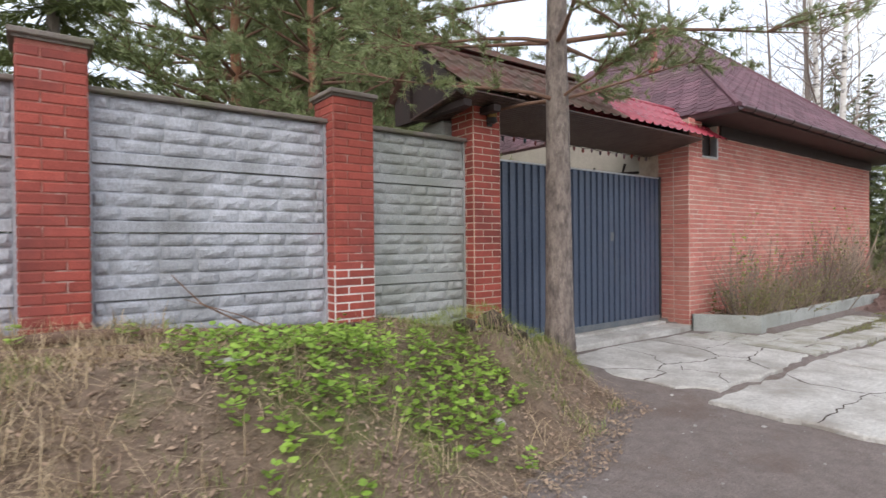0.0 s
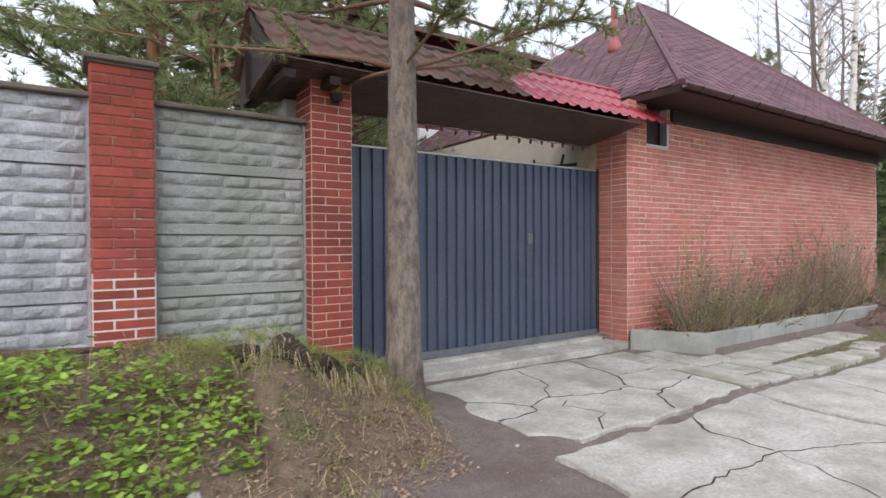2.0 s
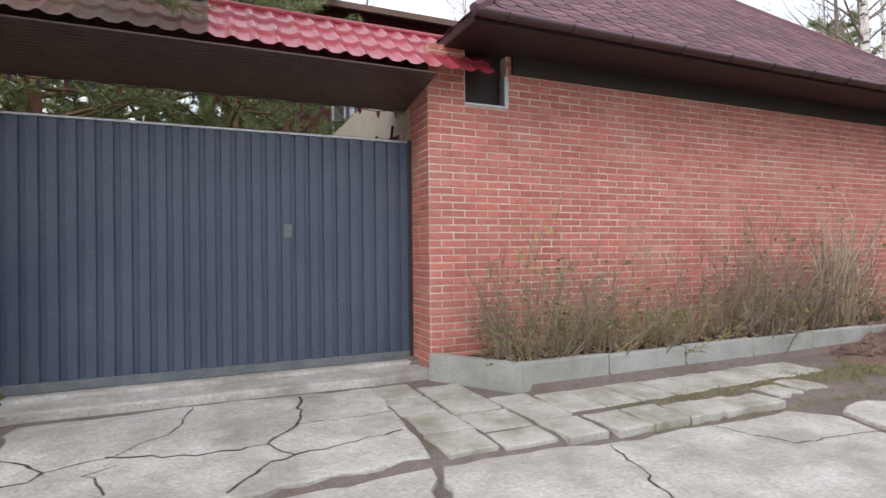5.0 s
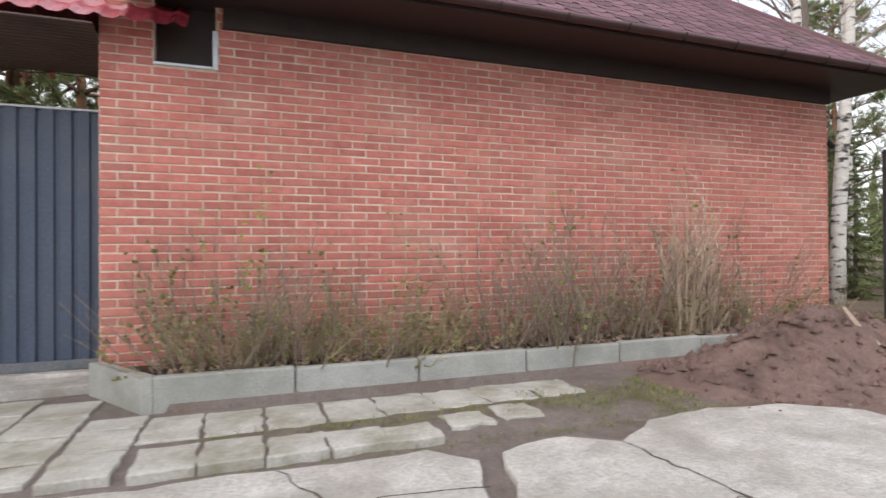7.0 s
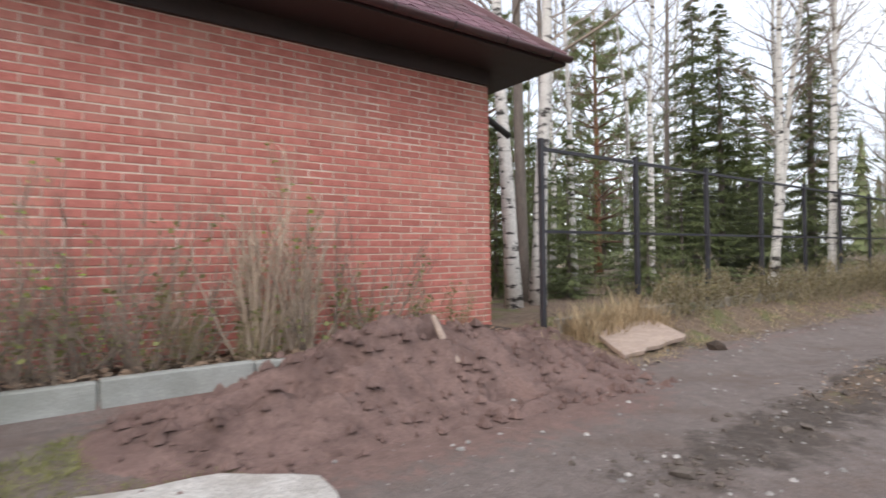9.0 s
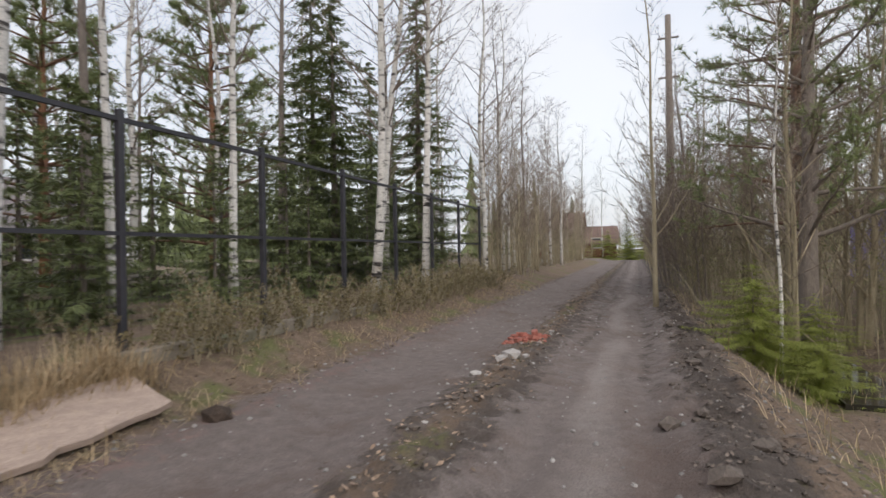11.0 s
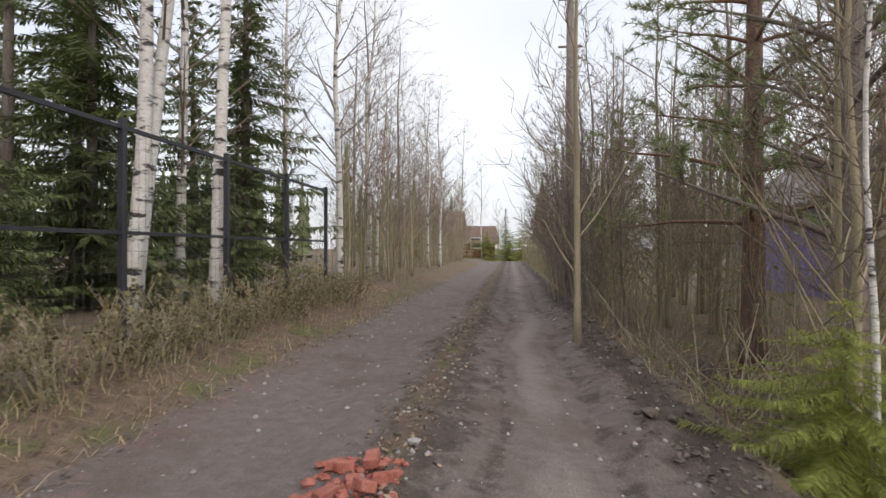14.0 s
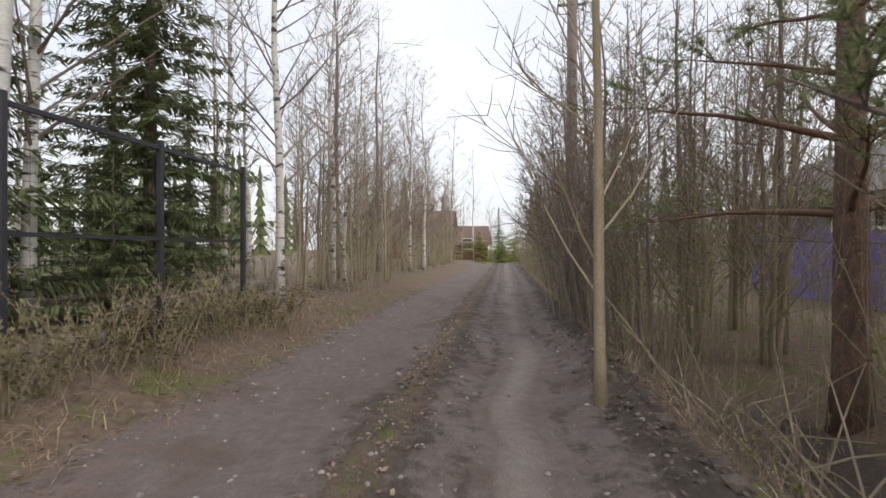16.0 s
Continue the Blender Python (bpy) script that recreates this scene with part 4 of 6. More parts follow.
def crack(pts, seed, w=0.0038):
    """A thin dirt-filled crack lying on a slab."""
    rng = random.Random(seed)
    line = []
    for (xa, ya), (xb, yb) in zip(pts, pts[1:]):
        k = max(int(math.hypot(xb - xa, yb - ya) / 0.08), 1)
        line += [(xa + (xb - xa) * i / k + rng.uniform(-0.025, 0.025), ya + (yb - ya) * i / k + rng.uniform(-0.025, 0.025)) for i in range(k)]
    line.append(pts[-1])
    g = Geo()
    for (xa, ya), (xb, yb) in zip(line, line[1:]):
        d = Vector((xb - xa, yb - ya)).normalized() if (xb - xa or yb - ya) else Vector((1, 0))
        nx, ny = -d.y * w * rng.uniform(0.4, 1.3), d.x * w * rng.uniform(0.4, 1.3)
        g.v += [(xa - nx, ya - ny), (xa + nx, ya + ny), (xb + nx, yb + ny), (xb - nx, yb - ny)]
    return g, line


cr_g = Geo()
CRACKS = [([(4.76, 3.7), (5.05, 3.48), (5.25, 3.24), (5.2, 3.08), (4.78, 3.08)], 0.0955, 0.010), ([(5.56, 3.33), (6.11, 3.13), (6.45, 3.16), (6.71, 3.47), (6.83, 4.25)], 0.0955, 0.011),
          ([(5.61, 3.15), (5.49, 3.09), (5.62, 2.76), (5.39, 2.62), (5.3, 2.5)], 0.0955, 0.008), ([(7.36, 3.05), (6.61, 2.89), (6.44, 2.84), (6.2, 2.5)], 0.0955, 0.009),
          ([(5.25, 3.24), (5.56, 3.33), (5.9, 3.7), (6.0, 4.3)], 0.0955, 0.007), ([(6.71, 3.47), (7.42, 3.5)], 0.0955, 0.006), ([(6.45, 3.16), (6.61, 2.89)], 0.0955, 0.008),
          ([(4.75, 1.6), (6.0, 1.6), (7.15, 1.1)], 0.0635, 0.007), ([(6.0, 1.6), (5.97, 2.06), (6.2, 2.34)], 0.0635, 0.012), ([(6.0, 1.6), (5.6, 0.6), (4.75, 0.3)], 0.0635, 0.006),
          ([(7.3, 1.1), (8.2, 1.3), (9.0, 1.0), (10.3, 1.2)], 0.0615, 0.006), ([(8.2, 1.3), (8.5, 2.3)], 0.0615, 0.007), ([(9.0, 1.0), (9.3, -0.6), (9.1, -2.1)], 0.0615, 0.005), ([(9.4, 2.27), (9.6, 1.8), (10.35, 1.7)], 0.0615, 0.006),
          ([(10.5, 0.9), (11.4, 1.2), (12.0, 0.8), (13.4, 1.0)], 0.0575, 0.006), ([(11.4, 1.2), (11.36, 2.0)], 0.0575, 0.008), ([(12.0, 0.8), (12.3, -0.6), (12.0, -2.1)], 0.0575, 0.005)]
for i, (pts, z, wide) in enumerate(CRACKS):
    cg, _ = crack(pts, i, wide)
    k = len(cr_g.v)
    cr_g.v += [(x, y, z) for x, y in cg.v]
    cr_g.f += [(k + 4 * q, k + 4 * q + 1, k + 4 * q + 2, k + 4 * q + 3) for q in range(len(cg.v) // 4)]
solo("slab_cracks", cr_g, M_sod, "dark dirt-filled cracks across the concrete slabs", "cracks", kind="stuff")
tiles = thing("tile_path", "two rows of worn square paving tiles with mossy joints", "paving", kind="structure")
rs = random.Random(8)


def tile_piece(x0, y0, x1, y1, seed, amp=0.014):
    q = lambda: rs.uniform(-0.014, 0.014)
    o = jag([(x0 + q(), y0 + q()), (x1 + q(), y0 + q()), (x1 + q(), y1 + q()), (x0 + q(), y1 + q())], seed, amp, 0.08)
    part("tile", Geo().prism(o, 0.0, 0.093 + rs.uniform(-0.007, 0.006), 0.007), M_tile, tiles)


x = 8.64
for i in range(8):
    w = 0.345 + 0.008 * i
    tile_piece(x, 2.89 + 0.012 * i, x + w, 3.43 - 0.004 * i, 20 + i, 0.012 + 0.003 * i)
    x += w + rs.uniform(0.014, 0.024)
x = 8.67
for i in range(5):
    tile_piece(x, 2.41, x + 0.33, 2.80 - 0.03 * i, 40 + i)
    x += 0.33 + rs.uniform(0.012, 0.02)
tile_piece(10.46, 2.52, 10.78, 2.78, 50, 0.03)
tile_piece(10.86, 2.55, 11.16, 2.86, 51, 0.035)
for xa, xb, rows_ in ((7.44, 7.80, ((2.50, 2.86), (2.89, 3.34), (3.37, 3.80), (3.83, 4.24))), (7.83, 8.23, ((2.48, 2.76), (2.79, 3.20), (3.23, 3.62), (3.65, 4.05))), (8.27, 8.61, ((2.42, 2.80), (2.83, 3.24), (3.27, 3.52)))):
    for j, (ya, yb) in enumerate(rows_):
        tile_piece(xa, ya, xb, yb, 60 + int(xa * 10) + j, 0.010)


# ---- plants ----
def tuft(g, p, d, n, ln, w, rng):
    """A spray of needles at p around the direction d."""
    a = d.orthogonal().normalized()
    b = d.cross(a)
    for i in range(n):
        t = rng.uniform(0, 2 * math.pi)
        o = rng.uniform(0.35, 1.15)
        q = (d * math.cos(o) + (a * math.cos(t) + b * math.sin(t)) * math.sin(o)).normalized()
        s = q.cross(Vector((rng.uniform(-1, 1), rng.uniform(-1, 1), rng.uniform(-1, 1)))).normalized() * w
        tip = p + q * ln * rng.uniform(0.7, 1.2)
        k = len(g.v)
        g.v += [tuple(p - s), tuple(p + s), tuple(tip)]
        g.f.append((k, k + 1, k + 2))


def bend(p, d, length, steps, rng, wob=0.15, lift=0.0):
    pts = [p.copy()]
    for i in range(steps):
        d = (d + Vector((rng.uniform(-wob, wob), rng.uniform(-wob, wob), rng.uniform(-wob, wob) + lift))).normalized()
        p = p + d * (length / steps)
        pts.append(p.copy())
    return pts, d


def bare_tree(name, label, seed, height, r0, bark, twig_mat, first=0.35, limbs=26, spread_=0.3, twigs=5, lean=(0, 0), forks=1, up=0.55, group="bare roadside trees"):
    rng = random.Random(seed)
    th = thing(name, label, "tree", group)
    trunk, lim, tw = Geo(), Geo(), Geo()
    for fk in range(forks):
        base = Vector((0.12 * fk, 0.05 * fk, -0.15))
        n = 12
        pts, rad = [], []
        ox, oy = rng.uniform(0, 9), rng.uniform(0, 9)
        h = height * (1 - 0.15 * fk)
        for i in range(n + 1):
            f = i / n
            pts.append(base + Vector((lean[0] * f * h + 0.02 * h * (noise.noise((ox, f * 3, 0))) * f * 2 + fk * 0.05 * h * f, lean[1] * f * h + 0.02 * h * noise.noise((oy, f * 3, 5)) * f * 2, h * f)))
            rad.append(max(r0 * (1 - 0.92 * f) * (1.25 if i == 0 else 1), 0.006))
        trunk.tube(pts, rad, 8)
        for j in range(limbs):
            f = first + (0.97 - first) * (j + rng.random()) / limbs
            i = min(int(f * n), n - 1)
            p = pts[i].lerp(pts[i + 1], f * n - i)
            az = rng.uniform(0, 2 * math.pi)
            d = Vector((math.cos(az), math.sin(az), up + rng.uniform(-0.1, 0.5))).normalized()
            ln = height * spread_ * (1.15 - f) * rng.uniform(0.6, 1.1) + 0.15
            bp, bd = bend(p, d, ln, 4, rng, 0.12, 0.06)
            br = max(rad[i] * 0.32, 0.006)
            lim.tube(bp, [br, br * 0.75, br * 0.55, br * 0.4, 0.003], 4, False)
            for q in range(twigs):
                k = rng.randint(1, 4)
                dd = (bd + Vector((rng.uniform(-0.9, 0.9), rng.uniform(-0.9, 0.9), rng.uniform(-0.5, 0.7)))).normalized()
                tp, td = bend(bp[k], dd, ln * rng.uniform(0.25, 0.5), 3, rng, 0.2, 0.0)
                tw.tube(tp, [0.0065, 0.005, 0.004, 0.002], 3, False)
                for z in range(2):
                    d3 = (td + Vector((rng.uniform(-1, 1), rng.uniform(-1, 1), rng.uniform(-0.6, 0.6)))).normalized()
                    t3, _ = bend(tp[rng.randint(1, 3)], d3, ln * 0.2, 2, rng, 0.2)
                    tw.tube(t3, [0.0045, 0.0035, 0.002], 3, False)
    part("trunk", trunk, bark, th, smooth=True)
    part("crown_branchwork", lim, twig_mat if bark is M_birch else bark, th)
    part("fine_twig_mass", tw, twig_mat, th, kind="stuff")
    return th


def spruce(name, label, seed, height, width, material, start=0.06, rows=26, per=7, fine=1.0, group="spruces", ls=1.0):
    rng = random.Random(seed)
    th = thing(name, label, "tree", group)
    tr, cr_ = Geo(), Geo()
    tr.tube([(0, 0, -0.15), (0, 0, height * 0.5), (0, 0, height)], [0.014 * height + 0.01, 0.008 * height, 0.004], 7)
    for r in range(rows):
        f0 = start + (1 - start) * r / rows
        for j in range(per):
            f = min(f0 + rng.random() / rows * 1.3, 0.995)
            z = height * f
            ln = width * (1 - f) ** 0.8 * rng.uniform(0.8, 1.12) + 0.06
            az = 2 * math.pi * (j + rng.random()) / per
            out = Vector((math.cos(az), math.sin(az), 0))
            L = ln * rng.uniform(0.5, 1.15)
            if rng.random() < 0.12:
                continue
            side = Vector((-out.y, out.x, 0))
            droop = 0.32 * L
            npt = max(int(L / (0.16 / fine)), 3)
            prev = Vector((0, 0, z))
            for i in range(1, npt + 1):
                u = i / npt
                p = Vector((0, 0, z)) + out * (L * u) + Vector((0, 0, -droop * u + 0.22 * L * u * u))
                for sgn in (-1, 1):
                    for rep in range(5):
                        d = (out * 0.55 + side * sgn * rng.uniform(0.4, 1.0) + Vector((0, 0, rng.uniform(-0.75, 0.1)))).normalized()
                        s = d.cross(Vector((rng.uniform(-0.4, 0.4), rng.uniform(-0.4, 0.4), 1))).normalized() * (0.015 * ls * (1 + 0.5 * rng.random()))
                        w = (0.10 * ls + 0.17 * L * (1 - 0.55 * u)) * rng.uniform(0.7, 1.2)
                        k = len(cr_.v)
                        o = prev.lerp(p, rng.random())
                        cr_.v += [tuple(o - s * 0.6), tuple(o + s * 0.6), tuple(o + d * w * 0.6 + s), tuple(o + d * w), tuple(o + d * w * 0.6 - s)]
                        cr_.f.append((k, k + 1, k + 2, k + 3, k + 4))
                prev = p
    part("trunk", tr, M_bark, th)
    part("crown", cr_, material, th)
    return th


def pine(name, label, seed, height, r0, first, reach, whorls, bark, limb, per=5, tufts=9, nn=12, ln=0.11, nw=0.004, sub=4, group="pines", flat=1.0):
    rng = random.Random(seed)
    th = thing(name, label, "tree", group)
    tr, lm, nd = Geo(), Geo(), Geo()
    n = 14
    pts = [Vector((0.03 * noise.noise((seed, i * 0.5, 0)) * i * 0.3, 0.03 * noise.noise((seed, i * 0.5, 7)) * i * 0.3, -0.2 + (height + 0.2) * i / n)) for i in range(n + 1)]
    rad = [r0 * (1.28 if i == 0 else 1.0) * (1 - 0.85 * (i / n) ** 1.1) for i in range(n + 1)]
    tr.tube(pts, rad, 12)
    for w in range(whorls):
        z = first + (height - first) * (w / whorls) ** 0.92
        f = (z + 0.2) / (height + 0.2) * n
        i = min(int(f), n - 1)
        p0 = pts[i].lerp(pts[i + 1], f - i)
        L0 = reach * (1 - 0.72 * w / whorls)
        a0 = rng.uniform(0, 6.28)
        for j in range(per):
            az = a0 + 2 * math.pi * j / per + rng.uniform(-0.3, 0.3)
            el = rng.uniform(0.15, 0.55) * flat - (0.1 if flat < 1 and w > 0 else 0)
            d = Vector((math.cos(az) * math.cos(el), math.sin(az) * math.cos(el), math.sin(el)))
            L = L0 * rng.uniform(0.65, 1.1) * (0.7 if flat < 1 and w == 0 else 1)
            bp, bd = bend(p0, d, L, 5, rng, 0.10, -0.02)
            br = (0.012 + 0.016 * L) * (0.55 if flat < 1 else 1)
            lm.tube(bp, [br, br * 0.85, br * 0.7, br * 0.5, br * 0.35, 0.004], 6, False)
            for q in range(sub):
                k = rng.choice((2, 3, 4, 4, 5))
                dd = (bd + Vector((rng.uniform(-0.9, 0.9), rng.uniform(-0.9, 0.9), rng.uniform(-0.15, 0.5)))).normalized()
                sp, sd = bend(bp[k], dd, L * rng.uniform(0.25, 0.45), 4, rng, 0.2, 0.02)
                lm.tube(sp, [0.008, 0.007, 0.005, 0.004, 0.003], 4, False)
                for t in range(tufts):
                    u = rng.uniform(0.3, 4.0)
                    kk = min(int(u), 3)
                    p = sp[kk].lerp(sp[kk + 1], u - kk)
                    if t > tufts // 2:
                        d4 = (sd + Vector((rng.uniform(-1, 1), rng.uniform(-1, 1), rng.uniform(-0.4, 0.6)))).normalized()
                        p2 = p + d4 * rng.uniform(0.08, 0.25)
                        lm.tube([p, p2], [0.004, 0.003], 3, False)
                        tuft(nd, p2, d4, nn, ln, nw, rng)
                    tuft(nd, p, sd, nn, ln, nw, rng)
    part("trunk", tr, bark, th, smooth=True)
    part("crown_branchwork", lm, limb, th, smooth=True)
    part("needles", nd, M_needle, th, kind="stuff")
    return th


def thicket(name, label, seed, stems, height, width, material, twigs=5, bud=0.0, budmat=None, group="bare thickets", thick=0.012, fan=0.25, cat="shrub"):
    rng = random.Random(seed)
    th = thing(name, label, cat, group)
    st, lf = Geo(), Geo()
    for s in range(stems):
        p = Vector((rng.uniform(-width, width), rng.uniform(-width, width) * 0.6, -0.1))
        d = Vector((p.x / max(width, 0.01) * fan + rng.uniform(-fan, fan) * 0.6, p.y / max(width, 0.01) * fan + rng.uniform(-fan, fan) * 0.6, 1)).normalized()
        h = height * rng.uniform(0.5, 1.05)
        pts, dd = bend(p, d, h, 6, rng, 0.09, 0.0)
        r = thick * rng.uniform(0.6, 1.3)
        st.tube(pts, [r, r * 0.9, r * 0.75, r * 0.6, r * 0.45, r * 0.3, 0.0025], 4, False)
        for q in range(twigs):
            k = rng.randint(1, 5)
            d2 = (dd + Vector((rng.uniform(-0.7, 0.7), rng.uniform(-0.7, 0.7), rng.uniform(-0.2, 0.4)))).normalized()
            tp, td = bend(pts[k], d2, h * rng.uniform(0.12, 0.32), 3, rng, 0.15, 0.05)
            st.tube(tp, [r * 0.4, r * 0.32, r * 0.25, 0.002], 3, False)
            d3 = (td + Vector((rng.uniform(-0.9, 0.9), rng.uniform(-0.9, 0.9), rng.uniform(-0.3, 0.3)))).normalized()
            t3, _ = bend(tp[2], d3, h * 0.1, 2, rng, 0.2)
            st.tube(t3, [r * 0.28, r * 0.2, 0.0018], 3, False)
            if rng.random() < bud:
                for z in range(6):
                    c = tp[rng.randint(1, 3)]
                    a = Vector((rng.uniform(-1, 1), rng.uniform(-1, 1), rng.uniform(-0.3, 1))).normalized() * rng.uniform(0.018, 0.045)
                    b = a.orthogonal().normalized() * a.length * 0.5
                    lf.poly([c, c + a * 0.5 + b, c + a, c + a * 0.5 - b])
    part("twig_mass", st, material, th, kind="stuff")
    if lf.v:
        part("foliage", lf, budmat or M_bud, th, kind="stuff")
    return th


def put(ob, x, y, s=1.0, turn=None, dz=0.0, tilt=0.0):
    turn = RP.uniform(0, 360) if turn is None else turn
    if 35.5 < x < 48.0 and -15.5 < y < -8.6:
        return None
    return copy_thing(ob, pose(x, y, lay(x, y) + dz, tilt, 0, turn) @ Matrix.Scale(s, 4))


def place(ob, x, y, s=1.0, turn=0.0, dz=0.0, tilt=0.0):
    ob.matrix_basis = pose(x, y, lay(x, y) + dz, tilt, 0, turn) @ Matrix.Scale(s, 4)
    return ob


RP = random.Random(21)

# the pine at the gate
fp = pine("pine_tree", "grey-barked pine standing by the gate on the bank", 3, 9.0, 0.152, 2.72, 2.7, 13, M_pinebark, M_limb, per=5, tufts=13, nn=16, ln=0.095, nw=0.004, sub=8, flat=0.6)
fp.matrix_basis = pose(4.32, 3.75, 0.2, 0, 0, 20)

# birches on the verge and behind the fence
LB = "white-barked birch with black marks and bare twigs"
bir_a = place(bare_tree("birch_tree", LB, 31, 13, 0.13, M_birch, M_twig, 0.3, 34, 0.22, 6, (-0.03, 0.045), group="birches"), 18.42, 5.85, 1.0)
bir_b = place(bare_tree("birch_tree", LB, 32, 14, 0.10, M_birch, M_twig, 0.35, 34, 0.2, 6, (0.01, -0.02), group="birches"), 26.58, 4.15, 0.95)
bir_c = place(bare_tree("birch_tree", "twin-stemmed white birch leaning over the fence", 33, 14, 0.115, M_birch, M_twig, 0.3, 26, 0.2, 6, (0.02, -0.065), 2, group="birches"), 26.60, 5.40, 1.0)
bir_d = place(bare_tree("birch_tree", LB, 34, 12, 0.10, M_birch, M_twig, 0.18, 44, 0.26, 6, (0.005, 0.0), group="birches"), 32.83, 4.5, 1.0)
grey_a = place(bare_tree("aspen_tree", "straight grey-barked aspen with bare crown", 41, 14, 0.12, M_bark, M_twig, 0.4, 30, 0.2, 5, (0.0, 0.01)), 19.4, 6.65, 1.0)
alder_a = bare_tree("alder_tree", "slender bare roadside alder with olive-grey stem", 42, 8.5, 0.055, M_stem, M_twig, 0.12, 30, 0.22, 5, (0.03, 0.0), 1, 0.9)
alder_b = bare_tree("alder_tree", "slender bare roadside alder with olive-grey stem", 43, 7.0, 0.045, M_stem, M_twig, 0.1, 26, 0.26, 5, (-0.03, 0.02), 2, 0.9)
alder_c = bare_tree("willow_tree", "spreading bare willow with dark branches", 44, 7.5, 0.07, M_stem, M_twig, 0.12, 30, 0.36, 6, (-0.07, 0.03), 3, 0.8)
place(alder_a, 27.5, -0.58, 0.95)
place(alder_b, 24.6, -2.4)
place(alder_c, 34.0, -1.9, 1.0, 150)
put(bir_a, 19.05, 5.95, 1.02, 180)
put(bir_b, 23.4, 6.6, 0.9)
put(bir_d, 29.3, 6.4, 1.05)
put(bir_b, 21.6, 7.3, 0.85)
put(bir_d, 24.9, 8.3, 0.8)
put(grey_a, 22.5, 9.0, 0.9)
for x, y, s in ((28.5, 9.5, 1), (36, 8, 1), (20, 11, 1), (33, 12, 1.1), (41, 6.5, 0.9), (47, 5.8, 0.9), (24, 15, 1.1), (27, 17, 1.1), (21, 18, 1), (30, 20, 1.1), (18, 15, 1.0), (15, 17, 1.0), (38, 15, 1), (12, 20, 1), (35, 22, 1.1), (54, 6, 0.9), (26, 12, .9), (62, 5.6, .8), (44, 10, .9), (50, 9, 1)):
    put(RP.choice((bir_a, bir_b, bir_d, grey_a)), x + RP.uniform(-0.5, 0.5), y + RP.uniform(-0.5, 0.5), s)
# saplings along the track beyond the fence
for i in range(64):
    x = 33.8 + i * 0.62
    put(RP.choice((alder_a, alder_b, alder_a, alder_b, bir_d)), x + RP.uniform(-0.5, 0.5), 4.0 + RP.uniform(-0.2, 2.4) + 0.02 * (x - 34), RP.uniform(0.6, 1.0))
# bare trees on the ditch side
for i in range(40):
    x = 22.5 + i * 1.2
    y = (-1.5 if x > 29 else -2.6) - RP.uniform(0.0, 4.2)
    if x < 31 and i % 2 == 0:
        continue
    put(RP.choice((alder_a, alder_b, alder_b, alder_c)), x + RP.uniform(-0.4, 0.4), y, RP.uniform(0.6, 1.1))
willow = place(bare_tree("willow_tree", "many-stemmed bare willow leaning over the track", 45, 7.2, 0.05, M_bark, M_twig, 0.22, 20, 0.24, 5, (0.03, 0.0), 5, 0.8), 32.4, -1.55, 1.0, 80)
put(willow, 35.2, -1.7, 0.9, 100)
put(willow, 30.9, -1.9, 0.8, 60)
put(willow, 38.0, -2.0, 1.25, 95)
put(willow, 44.0, -2.2, 1.3, 85)
for x, y, s in ((26.6, -3.9, .9), (31, -6, 1.1), (36, -5.2, 1.2), (24.4, -5.6, 1.0)):
    put(alder_c, x, y, s)
haze = place(thicket("alder_thicket", "tall light brown tangle of bare alder twigs", 76, 26, 4.2, 1.1, M_stem, 9, 0.95, M_bud, "alder thickets", 0.006, 0.14), 30.6, -2.0)
for i in range(17):
    x = 27.4 + i * 2.3
    put(haze, x, (-2.0 if x > 31 else -3.9) - RP.uniform(0.0, 3.0), RP.uniform(0.6, 1.1))

for x, y, k in ((33.0, -6.6, 0.9), (30.4, -7.2, 1.0), (36.4, -6.6, 0.9)):
    put(haze, x, y, k)
for x, y, k in ((32.4, -7.6, 0.9), (37.6, -6.0, 1.0)):
    put(alder_b, x, y, k)

# spruces
spr_a = place(spruce("spruce_tree", "tall dark green spruce with drooping branches", 51, 10.5, 2.3, M_spruce, 0.05, 34, 8), 31.6, 6.3, 0.95)
spr_b = place(spruce("spruce_tree", "broad dark green spruce behind the fence", 52, 8.5, 2.6, M_spruce, 0.03, 28, 8), 30.2, 9.3, 1.15)
spr_c = spruce("young_spruce", "small bushy dark green spruce behind the fence", 53, 3.2, 1.15, M_spruce, 0.02, 18, 7, 1.3, "young spruces", 0.6)
place(spr_c, 20.6, 6.6)
for x, y, s in ((19.6, 7.6, 1.1), (22.2, 5.9, .75), (21.6, 8.2, 1.2), (23.8, 7.2, 1.1), (25.2, 6.2, .9), (24.6, 9.8, 1.3), (26.4, 7.6, 1.2), (28.0, 6.3, .9), (27.4, 9, 1.3), (18.9, 9.2, 1.3), (22.6, 11, 1.4), (29.8, 5.6, 0.9), (33.6, 6.3, .8), (20.2, 12, 1.4), (26.2, 13, 1.5)):
    put(spr_c, x, y, s)
for x, y, s in ((35.5, 10, .9), (21, 15, .8), (42, 12, .9), (29, 17, .9), (38, 19, 1)):
    put(RP.choice((spr_a, spr_b)), x, y, s)
# conifers in the yard behind the concrete fence
far_pine = place(pine("pine_tree", "tall green pine behind the yard fence", 61, 10, 0.16, 1.2, 2.9, 13, M_orangebark, M_limb, per=6, tufts=8, nn=12, ln=0.19, nw=0.010, sub=6), 3.3, 11.2, 1.0)
